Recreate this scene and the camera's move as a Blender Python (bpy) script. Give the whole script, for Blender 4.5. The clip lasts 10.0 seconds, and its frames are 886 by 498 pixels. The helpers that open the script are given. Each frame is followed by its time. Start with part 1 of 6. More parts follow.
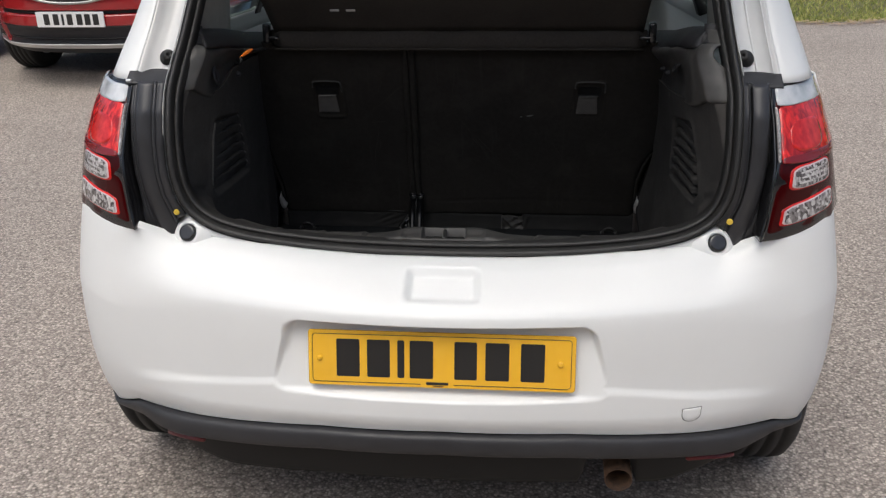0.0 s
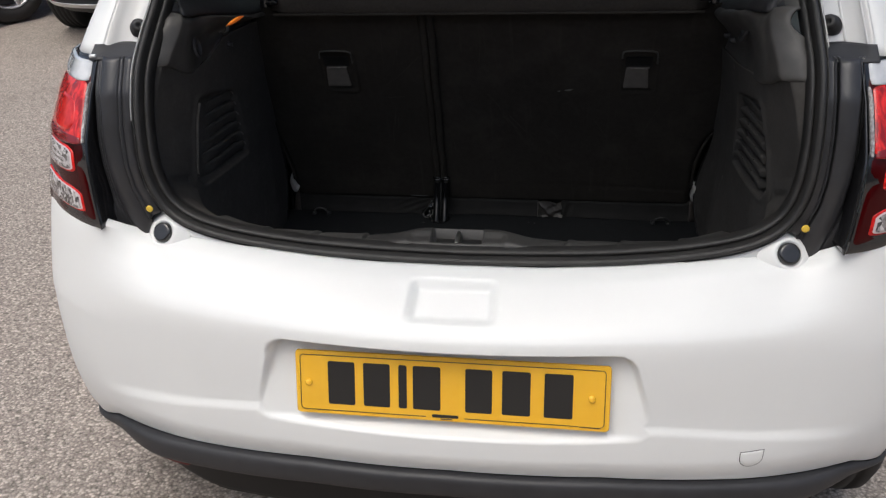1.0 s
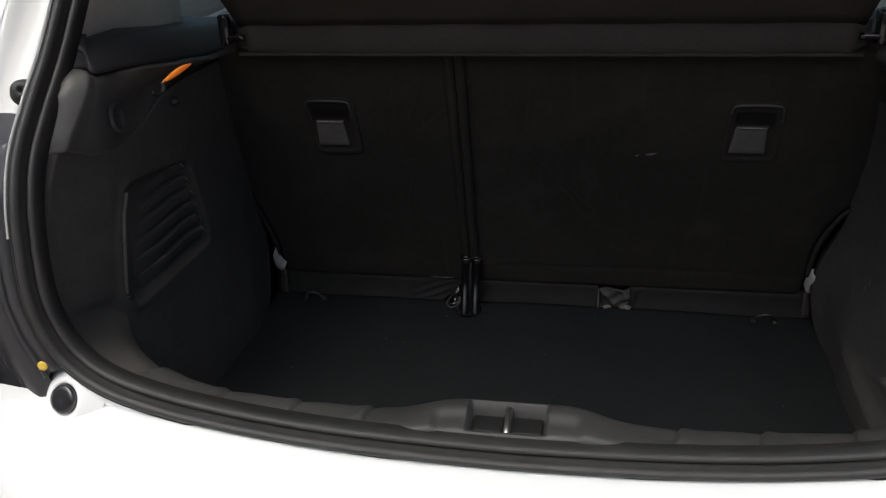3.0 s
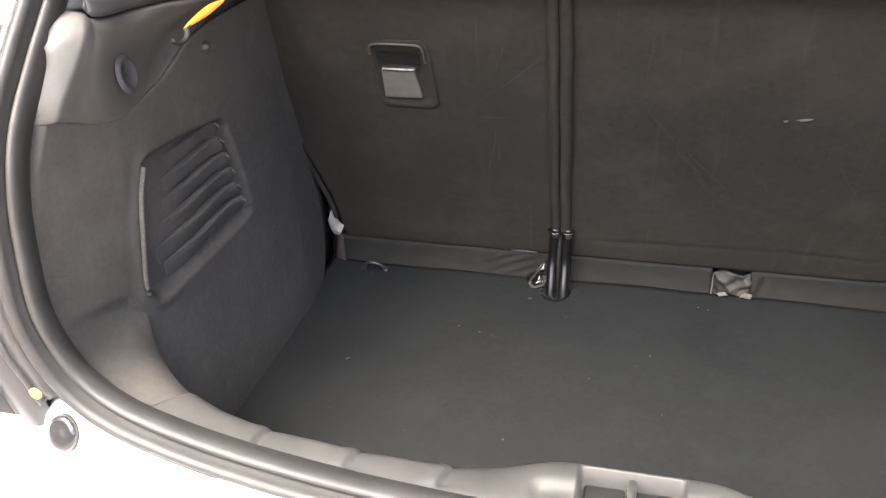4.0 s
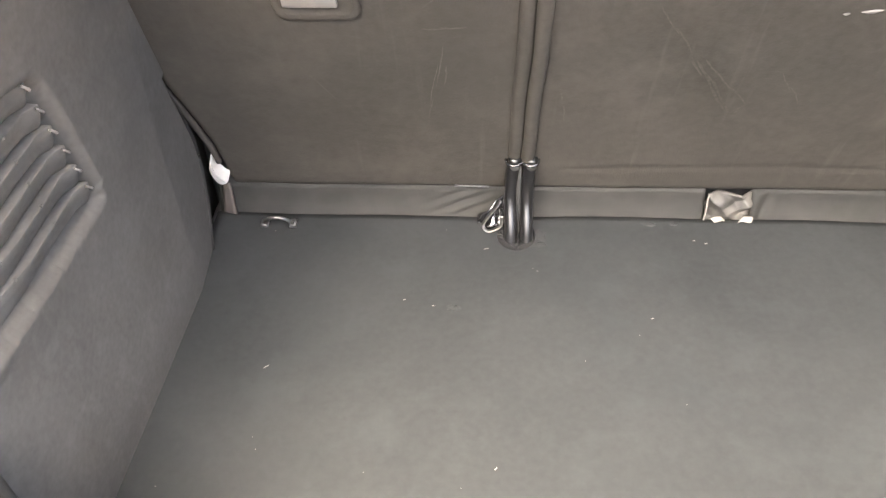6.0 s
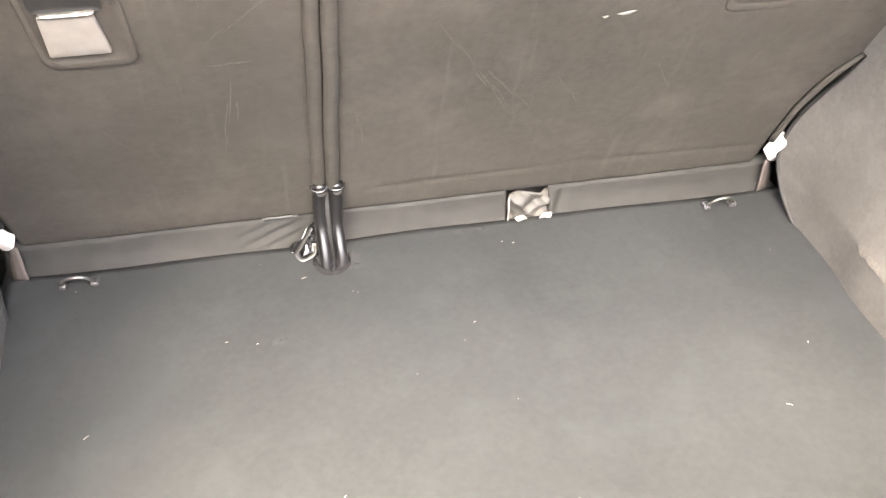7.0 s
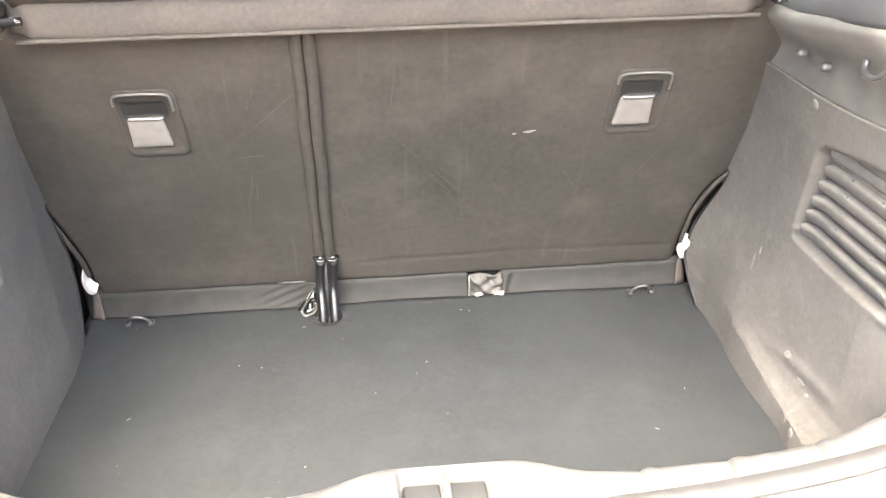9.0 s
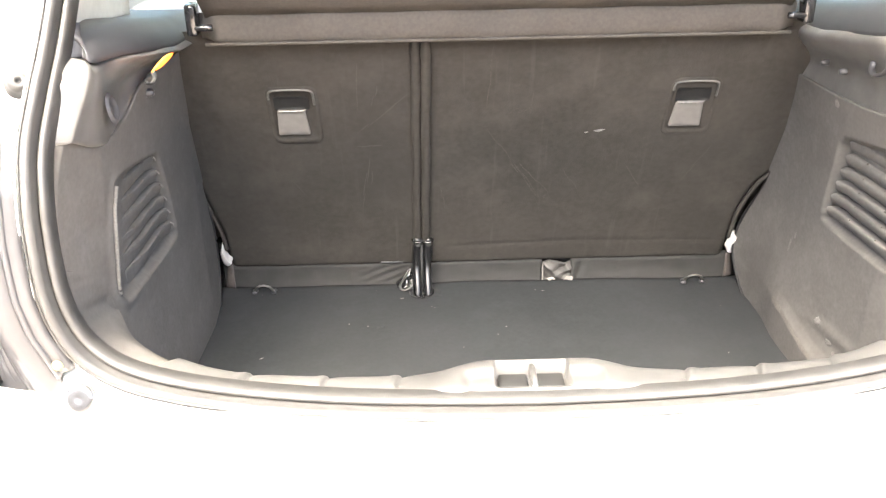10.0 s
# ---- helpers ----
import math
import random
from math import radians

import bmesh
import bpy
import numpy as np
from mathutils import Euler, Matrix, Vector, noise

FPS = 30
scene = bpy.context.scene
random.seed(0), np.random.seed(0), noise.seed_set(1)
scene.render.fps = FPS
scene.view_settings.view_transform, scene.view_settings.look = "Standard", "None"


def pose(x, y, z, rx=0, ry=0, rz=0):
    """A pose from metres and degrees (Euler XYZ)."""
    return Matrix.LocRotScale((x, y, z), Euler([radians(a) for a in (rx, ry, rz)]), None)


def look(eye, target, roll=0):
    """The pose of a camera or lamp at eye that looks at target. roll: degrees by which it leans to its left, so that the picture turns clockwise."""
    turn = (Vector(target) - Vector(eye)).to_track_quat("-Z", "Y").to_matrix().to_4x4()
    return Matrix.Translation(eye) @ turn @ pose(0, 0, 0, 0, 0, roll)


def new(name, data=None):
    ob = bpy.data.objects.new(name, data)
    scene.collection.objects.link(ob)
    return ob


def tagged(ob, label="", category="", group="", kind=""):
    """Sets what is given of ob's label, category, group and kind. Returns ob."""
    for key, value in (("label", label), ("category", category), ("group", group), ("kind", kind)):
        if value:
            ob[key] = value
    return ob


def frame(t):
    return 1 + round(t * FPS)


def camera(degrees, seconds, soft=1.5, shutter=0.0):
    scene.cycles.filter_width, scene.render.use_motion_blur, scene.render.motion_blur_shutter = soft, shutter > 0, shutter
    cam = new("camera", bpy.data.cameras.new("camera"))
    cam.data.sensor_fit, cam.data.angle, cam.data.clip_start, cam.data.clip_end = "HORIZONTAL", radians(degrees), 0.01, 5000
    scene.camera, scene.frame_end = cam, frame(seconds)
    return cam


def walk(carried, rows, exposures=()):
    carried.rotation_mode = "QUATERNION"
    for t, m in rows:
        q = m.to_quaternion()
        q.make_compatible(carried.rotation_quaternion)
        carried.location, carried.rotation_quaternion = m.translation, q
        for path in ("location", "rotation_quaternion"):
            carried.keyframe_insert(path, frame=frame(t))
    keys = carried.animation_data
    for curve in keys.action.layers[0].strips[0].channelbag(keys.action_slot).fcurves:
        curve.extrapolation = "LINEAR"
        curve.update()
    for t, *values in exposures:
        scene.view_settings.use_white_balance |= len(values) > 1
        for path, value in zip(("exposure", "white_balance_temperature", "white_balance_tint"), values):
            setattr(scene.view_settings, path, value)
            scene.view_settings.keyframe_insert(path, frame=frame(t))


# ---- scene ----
cam = camera(55.2, 10.0, soft=1.3)
PATH = [
    (0, (0.14, 0.162, 1.337), (-0.03, 2.019, 0.614), -0.7),
    (0.5, (0.187, 0.329, 1.335), (-0.054, 2.162, 0.573), -1.4),
    (1, (0.195, 0.451, 1.318), (-0.112, 2.252, 0.503), -1.9),
    (1.5, (0.134, 0.587, 1.32), (-0.162, 2.372, 0.468), -2.0),
    (2, (0.068, 0.729, 1.327), (-0.164, 2.525, 0.48), -2.0),
    (2.5, (0.067, 0.849, 1.323), (-0.162, 2.651, 0.486), -2.1),
    (2.7, (0.078, 0.916, 1.329), (-0.187, 2.711, 0.487), -2.2),
    (3.8, (0.02, 1.202, 1.297), (-0.429, 2.886, 0.316), -2.7),
    (4, (-0.014, 1.258, 1.294), (-0.469, 2.911, 0.265), -2.9),
    (4.5, (-0.109, 1.366, 1.272), (-0.522, 2.955, 0.13), -2.5),
    (5, (-0.141, 1.437, 1.251), (-0.529, 2.974, 0.033), -2.7),
    (5.2, (-0.13, 1.472, 1.248), (-0.516, 2.986, 0.0), -3.2),
    (6.5, (-0.191, 1.6, 1.227), (-0.072, 3.077, -0.117), -0.3),
    (7, (-0.171, 1.578, 1.238), (0.137, 3.066, -0.063), 0.5),
    (7.5, (-0.141, 1.56, 1.25), (0.321, 3.049, -0.004), 1.0),
    (8, (-0.106, 1.5, 1.276), (0.416, 3.012, 0.076), 0.6),
    (8.5, (-0.081, 1.377, 1.303), (0.314, 2.993, 0.193), -0.3),
    (9, (-0.055, 1.212, 1.322), (0.099, 2.941, 0.328), -0.8),
    (9.5, (-0.073, 1.102, 1.333), (-0.042, 2.877, 0.412), -1.3),
    (10, (-0.12, 0.929, 1.318), (-0.097, 2.731, 0.453), -1.1),
]
EXPOSURES = [(0.0, 0.24, 6130, 6), (1.5, 0.28, 6120, 6), (2.5, 0.02, 6050, 4), (2.7, 0.0, 6050, 4), (3.8, 3.52, 6590, 8), (4.5, 3.82, 6730, 7), (5.2, 4.36, 6850, 7), (6.5, 5.64, 7300, 8), (7.0, 5.84, 7230, 8), (7.5, 6.08, 7050, 7), (8.5, 5.63, 6900, 6), (9.0, 5.59, 6850, 6), (9.5, 5.2, 6900, 6), (10.0, 4.93, 6930, 6)]
walk(cam, [(t, look(eye, target, roll)) for t, eye, target, roll in PATH], EXPOSURES)

# world, sun
world = bpy.data.worlds.new("sky")
scene.world = world
world.use_nodes = True
sky = world.node_tree.nodes.new("ShaderNodeTexSky")
sky.sky_type, sky.sun_disc = "NISHITA", False
SUN_UP, SUN_TURN = radians(66), radians(200)
sky.sun_elevation, sky.sun_rotation = SUN_UP, SUN_TURN
sky.air_density, sky.dust_density, sky.ozone_density = 0.8, 7.0, 0.7
back = world.node_tree.nodes["Background"]
back.inputs["Strength"].default_value = 0.13
world.node_tree.links.new(sky.outputs["Color"], back.inputs["Color"])
sun = new("sun", bpy.data.lights.new("sun", "SUN"))
sun.data.energy, sun.data.angle, sun.data.color = 0.8, radians(55), (1.0, 0.965, 0.915)
sun_from = Vector((math.sin(SUN_TURN) * math.cos(SUN_UP), math.cos(SUN_TURN) * math.cos(SUN_UP), math.sin(SUN_UP)))
sun.matrix_world = look(sun_from * 30, (0, 0, 0))


# ---- materials ----
def material(name, colour, rough=0.5, metal=0.0, coat=0.0, spec=0.5):
    m = bpy.data.materials.new(name)
    m.use_nodes = True
    b = m.node_tree.nodes["Principled BSDF"]
    b.inputs["Base Color"].default_value = (*colour, 1)
    b.inputs["Roughness"].default_value, b.inputs["Metallic"].default_value = rough, metal
    b.inputs["Coat Weight"].default_value, b.inputs["Coat Roughness"].default_value = coat, 0.04
    b.inputs["Specular IOR Level"].default_value = spec
    return m


def node(m, kind, **values):
    n = m.node_tree.nodes.new(kind)
    for key, value in values.items():
        n.inputs[key.replace("_", " ")].default_value = value
    return n


def link(m, a, out, b, into):
    m.node_tree.links.new(a.outputs[out], b.inputs[into])


def coords(m):
    return m.node_tree.nodes.new("ShaderNodeTexCoord")


def mottled(m, dark, light, scale, detail=4, rough=None, low=0.35, high=0.65, space="Object"):
    """Two colours mixed by noise at one scale, and by larger stains."""
    b = m.node_tree.nodes["Principled BSDF"]
    c = coords(m)
    fine, wide = node(m, "ShaderNodeTexNoise", Scale=scale, Detail=detail), node(m, "ShaderNodeTexNoise", Scale=scale * 0.06, Detail=3)
    link(m, c, space, fine, "Vector"), link(m, c, space, wide, "Vector")
    add = m.node_tree.nodes.new("ShaderNodeMath")
    add.operation = "MULTIPLY_ADD"
    link(m, wide, "Fac", add, 0)
    add.inputs[1].default_value = 0.5
    mul = m.node_tree.nodes.new("ShaderNodeMath")
    mul.operation, mul.inputs[1].default_value = "MULTIPLY", 0.5
    link(m, fine, "Fac", mul, 0), link(m, mul, "Value", add, 2)
    ramp = m.node_tree.nodes.new("ShaderNodeValToRGB")
    ramp.color_ramp.elements[0].position, ramp.color_ramp.elements[1].position = low, high
    ramp.color_ramp.elements[0].color, ramp.color_ramp.elements[1].color = (*dark, 1), (*light, 1)
    link(m, add, "Value", ramp, "Fac"), link(m, ramp, "Color", b, "Base Color")
    if rough:
        r = m.node_tree.nodes.new("ShaderNodeMapRange")
        r.inputs["To Min"].default_value, r.inputs["To Max"].default_value = rough
        link(m, wide, "Fac", r, "Value"), link(m, r, "Result", b, "Roughness")
    return m


def relief(m, scale, strength, distance=0.002, kind="ShaderNodeTexNoise", space="Object"):
    b, c = m.node_tree.nodes["Principled BSDF"], coords(m)
    t = node(m, kind, Scale=scale)
    link(m, c, space, t, "Vector")
    bump = node(m, "ShaderNodeBump", Strength=strength, Distance=distance)
    link(m, t, "Fac" if kind == "ShaderNodeTexNoise" else "Distance", bump, "Height")
    if b.inputs["Normal"].is_linked:
        link(m, b.inputs["Normal"].links[0].from_node, "Normal", bump, "Normal")
    link(m, bump, "Normal", b, "Normal")
    return m


def stained(m, tint, scale, low, high, amount):
    """Lays soft irregular stains of another colour over the base colour."""
    b, c = m.node_tree.nodes["Principled BSDF"], coords(m)
    n = node(m, "ShaderNodeTexNoise", Scale=scale, Detail=5, Roughness=0.62)
    link(m, c, "Object", n, "Vector")
    r = m.node_tree.nodes.new("ShaderNodeMapRange")
    for key, value in (("From Min", low), ("From Max", high), ("To Min", 0.0), ("To Max", amount)):
        r.inputs[key].default_value = value
    link(m, n, "Fac", r, "Value")
    mix = m.node_tree.nodes.new("ShaderNodeMix")
    mix.data_type = "RGBA"
    m.node_tree.links.new(b.inputs["Base Color"].links[0].from_socket, mix.inputs[6])
    mix.inputs[7].default_value = (*tint, 1)
    m.node_tree.links.new(r.outputs["Result"], mix.inputs[0])
    m.node_tree.links.new(mix.outputs[2], b.inputs["Base Color"])
    return m


WHITE = mottled(material("white_paint", (0.8, 0.8, 0.79), 0.45, coat=0.3), (0.765, 0.775, 0.765), (0.80, 0.81, 0.80), 6, rough=(0.42, 0.52))
WHITE.node_tree.nodes["Principled BSDF"].inputs["Coat Roughness"].default_value = 0.28
# body white made greyer: the gutter's shade is put into its colour
GUTTER = mottled(material("shaded_white_paint", (0.7, 0.7, 0.7), 0.45, coat=0.3), (0.58, 0.58, 0.57), (0.68, 0.68, 0.67), 9)
VALANCE = relief(mottled(material("grained_black_plastic", (0.025, 0.025, 0.027), 0.5), (0.021, 0.021, 0.0235), (0.030, 0.030, 0.033), 30, rough=(0.45, 0.6)), 900, 0.25, 0.0006)
BLACK = relief(mottled(material("black_plastic", (0.015, 0.015, 0.016), 0.35), (0.022, 0.022, 0.024), (0.036, 0.036, 0.038), 40, rough=(0.3, 0.45)), 700, 0.12, 0.0004)
RIBBED = relief(mottled(material("satin_black_plastic", (0.036, 0.036, 0.038), 0.36), (0.030, 0.030, 0.032), (0.040, 0.040, 0.043), 30, rough=(0.24, 0.34)), 800, 0.10, 0.0004)
GLOSS = material("gloss_black_plastic", (0.012, 0.012, 0.013), 0.15, coat=0.5)
RUBBER = mottled(material("dusty_black_rubber", (0.0248, 0.0248, 0.0243), 0.55), (0.0182, 0.0177, 0.0171), (0.0310, 0.0300, 0.0288), 60, rough=(0.45, 0.65))
TRIM = relief(mottled(material("dark_grey_grained_plastic", (0.0253, 0.0256, 0.0259), 0.5), (0.0421, 0.0409, 0.0392), (0.10, 0.096, 0.09), 25, rough=(0.42, 0.58)), 800, 0.25, 0.0006)
FELT = relief(mottled(material("charcoal_felt", (0.0217, 0.0209, 0.0199), 0.95, spec=0.15), (0.0540, 0.0512, 0.0476), (0.0770, 0.0732, 0.0684), 160, low=0.3, high=0.7), 1400, 0.15, 0.0008)
CARPET = relief(mottled(material("black_boot_carpet", (0.0215, 0.0244, 0.0261), 0.95, spec=0.15), (0.0123, 0.0137, 0.0149), (0.0183, 0.0197, 0.0209), 120, low=0.3, high=0.7), 1600, 0.18, 0.0008)
stained(stained(CARPET, (0.0235, 0.0262, 0.0278), 16, 0.50, 0.74, 0.4), (0.0126, 0.0146, 0.0162), 6, 0.5, 0.7, 0.4)
stained(stained(FELT, (0.094, 0.090, 0.085), 34, 0.52, 0.75, 0.5), (0.040, 0.038, 0.0355), 9, 0.48, 0.72, 0.45)
SHELF = relief(mottled(material("grey_felt_shelf", (0.0372, 0.0341, 0.0310), 0.95, spec=0.15), (0.049, 0.045, 0.041), (0.066, 0.060, 0.054), 200), 1400, 0.3, 0.001)
STRIP = relief(mottled(material("rubbed_grey_fabric", (0.0216, 0.0216, 0.0207), 0.8, spec=0.3), (0.0095, 0.0096, 0.0092), (0.0175, 0.0172, 0.0162), 30), 1200, 0.4, 0.0008)
STEEL = mottled(material("bright_steel", (0.5, 0.49, 0.47), 0.35, 1.0), (0.35, 0.34, 0.33), (0.55, 0.54, 0.52), 120)
FLAPGREY = mottled(material("light_grey_plastic", (0.17, 0.165, 0.155), 0.75, spec=0.2), (0.118, 0.111, 0.104), (0.152, 0.143, 0.133), 60)
SILLTRIM = relief(mottled(material("grey_sill_plastic", (0.04, 0.039, 0.037), 0.5), (0.025, 0.0243, 0.0235), (0.049, 0.0475, 0.045), 25, rough=(0.45, 0.6)), 800, 0.2, 0.0006)
PAD = material("dull_black_pad", (0.012, 0.012, 0.012), 0.6, spec=0.25)
FACET = mottled(material("cut_lens_facet", (0.5, 0.48, 0.47), 0.1, coat=0.5), (0.22, 0.20, 0.20), (0.66, 0.64, 0.63), 240, low=0.40, high=0.60)
REFLECTOR = material("dull_red_reflector", (0.13, 0.005, 0.006), 0.3, coat=0.2)
LENSRIM = material("pale_lens_rim", (0.62, 0.50, 0.50), 0.2, coat=0.3)
SILVERTRIM = mottled(material("silver_painted_trim", (0.7, 0.71, 0.72), 0.3, 0.4), (0.62, 0.63, 0.64), (0.75, 0.76, 0.77), 12)
SCUFF = mottled(material("dusty_scuff", (0.06, 0.055, 0.048), 0.9, spec=0.1), (0.036, 0.0328, 0.0290), (0.060, 0.0545, 0.048), 300)
DULLSTEEL = mottled(material("dull_steel", (0.16, 0.155, 0.15), 0.42, 1.0), (0.10, 0.097, 0.093), (0.22, 0.215, 0.205), 150)
WHITEPLASTIC = material("white_plastic", (0.45, 0.44, 0.42), 0.4)
FOIL = mottled(material("creased_cloth", (0.06, 0.057, 0.054), 0.6), (0.014, 0.013, 0.012), (0.072, 0.068, 0.063), 45, low=0.42, high=0.58)
YELLOW = material("yellow_sticker", (0.75, 0.52, 0.06), 0.5)
PLATE = mottled(material("yellow_reflective_plate", (0.85, 0.47, 0.02), 0.25, coat=0.6), (0.83, 0.45, 0.015), (0.87, 0.5, 0.03), 20)
PLATEWHITE = material("white_reflective_plate", (0.8, 0.8, 0.78), 0.3, coat=0.4)
INK = material("black_ink", (0.012, 0.012, 0.012), 0.3, coat=0.5)
REDDARK = material("dark_red_lamp_plastic", (0.040, 0.001, 0.0015), 0.14, spec=0.18)
REDBRIGHT = relief(mottled(material("bright_red_lens", (0.6, 0.012, 0.01), 0.12, coat=0.3), (0.42, 0.004, 0.004), (0.72, 0.022, 0.016), 60, low=0.4, high=0.6), 80, 0.3, 0.002)
REDDEEP = relief(material("deep_red_lens", (0.20, 0.003, 0.005), 0.12, coat=0.5), 70, 0.3, 0.002)


def streaked(name, dark, light, scale, rough=0.12, coat=0.4):
    """Moulded lens: upright streaks of two tones painted like reflections, with fine flutes."""
    m = material(name, light, rough, coat=coat)
    b_, c = m.node_tree.nodes["Principled BSDF"], coords(m)
    stretch = m.node_tree.nodes.new("ShaderNodeMapping")
    stretch.inputs["Scale"].default_value = scale
    n = node(m, "ShaderNodeTexNoise", Scale=1.0, Detail=4, Distortion=0.8)
    ramp = m.node_tree.nodes.new("ShaderNodeValToRGB")
    ramp.color_ramp.elements[0].position, ramp.color_ramp.elements[1].position = 0.38, 0.62
    ramp.color_ramp.elements[0].color, ramp.color_ramp.elements[1].color = (*dark, 1), (*light, 1)
    link(m, c, "Object", stretch, "Vector"), link(m, stretch, "Vector", n, "Vector"), link(m, n, "Fac", ramp, "Fac"), link(m, ramp, "Color", b_, "Base Color")
    bump = node(m, "ShaderNodeBump", Strength=0.5, Distance=0.003)
    link(m, n, "Fac", bump, "Height"), link(m, bump, "Normal", b_, "Normal")
    return m


def faceted(name, scale):
    """Cut clear lens: small cells from near black to bright."""
    m = material(name, (0.3, 0.3, 0.3), 0.10, coat=0.6)
    b_, c = m.node_tree.nodes["Principled BSDF"], coords(m)
    cell = node(m, "ShaderNodeTexVoronoi", Scale=scale)
    link(m, c, "Object", cell, "Vector")
    split = m.node_tree.nodes.new("ShaderNodeSeparateColor")
    ramp = m.node_tree.nodes.new("ShaderNodeValToRGB")
    e = ramp.color_ramp.elements
    e[0].position, e[0].color, e[1].position, e[1].color = 0.15, (0.08, 0.07, 0.07, 1), 0.95, (0.60, 0.58, 0.57, 1)
    mid = e.new(0.55)
    mid.color = (0.26, 0.24, 0.24, 1)
    link(m, cell, "Color", split, "Color"), link(m, split, "Red", ramp, "Fac"), link(m, ramp, "Color", b_, "Base Color")
    bump = node(m, "ShaderNodeBump", Strength=0.6, Distance=0.002)
    link(m, cell, "Distance", bump, "Height"), link(m, bump, "Normal", b_, "Normal")
    return m


CLEAR = faceted("clear_lamp_lens", 165.0)
RED = streaked("red_lamp_lens", (0.30, 0.002, 0.003), (0.80, 0.022, 0.016), (70, 70, 12))
SILVER = relief(mottled(material("silvered_lamp_lens", (0.75, 0.77, 0.8), 0.15, 0.0, coat=1.0), (0.50, 0.53, 0.56), (0.82, 0.83, 0.84), 22, low=0.4, high=0.6), 40, 0.2, 0.002)
TYRE = relief(mottled(material("tyre_rubber", (0.018, 0.018, 0.018), 0.7), (0.014, 0.014, 0.014), (0.028, 0.027, 0.026), 40), 300, 0.2, 0.001)
ALLOY = material("silver_alloy", (0.7, 0.7, 0.71), 0.38, 0.7)
RUST = relief(mottled(material("rusty_steel", (0.12, 0.07, 0.045), 0.8, 0.4), (0.06, 0.04, 0.03), (0.2, 0.11, 0.06), 60), 200, 0.4)
RUSTBROWN = mottled(material("brown_primer_steel", (0.05, 0.042, 0.038), 0.7), (0.032, 0.027, 0.025), (0.055, 0.046, 0.041), 80)
REDPAINT = mottled(material("red_paint", (0.35, 0.012, 0.015), 0.25, coat=1.0), (0.32, 0.01, 0.013), (0.38, 0.016, 0.018), 8)
DARKPAINT = material("black_paint", (0.01, 0.01, 0.012), 0.2, coat=1.0)
AMBER = material("lit_amber_lens", (0.9, 0.35, 0.05), 0.3)
AMBER.node_tree.nodes["Principled BSDF"].inputs["Emission Color"].default_value = (1.0, 0.115, 0.004, 1)
AMBER.node_tree.nodes["Principled BSDF"].inputs["Emission Strength"].default_value = 0.13
STOPRUBBER = material("smooth_black_rubber", (0.018, 0.018, 0.019), 0.22, coat=0.6)
STRAPBLACK = material("polished_black_plastic", (0.006, 0.006, 0.0065), 0.28, spec=0.35)
RUBBEDLIT = mottled(material("rubbed_and_highlit_felt", (0.11, 0.105, 0.098), 0.9, spec=0.1), (0.07, 0.067, 0.062), (0.125, 0.120, 0.112), 350)
WORN = mottled(material("worn_felt", (0.075, 0.07, 0.065), 0.9, spec=0.1), (0.056, 0.052, 0.047), (0.095, 0.089, 0.081), 300)
DUSTY = mottled(material("dusty_carpet", (0.03, 0.031, 0.031), 0.95, spec=0.1), (0.0165, 0.018, 0.019), (0.027, 0.028, 0.0285), 500)
LINT = material("pale_lint", (0.13, 0.125, 0.117), 0.9)
LEAF = material("dry_leaf", (0.45, 0.33, 0.2), 0.8)
GLASS = material("tinted_glass", (0.5, 0.6, 0.57), 0.02)
GLASS.node_tree.nodes["Principled BSDF"].inputs["Transmission Weight"].default_value = 1.0
GLASS.node_tree.nodes["Principled BSDF"].inputs["IOR"].default_value = 1.05
HEADLINER = mottled(material("pale_beige_trim", (0.55, 0.52, 0.48), 0.8), (0.5, 0.47, 0.43), (0.58, 0.55, 0.5), 60)
GRASS = material("grass_blades", (0.09, 0.12, 0.03), 0.7)
_g = GRASS.node_tree.nodes.new("ShaderNodeNewGeometry")
_r = GRASS.node_tree.nodes.new("ShaderNodeValToRGB")
_r.color_ramp.elements[0].color, _r.color_ramp.elements[1].color = (0.13, 0.19, 0.03, 1), (0.46, 0.43, 0.13, 1)
link(GRASS, _g, "Random Per Island", _r, "Fac"), link(GRASS, _r, "Color", GRASS.node_tree.nodes["Principled BSDF"], "Base Color")


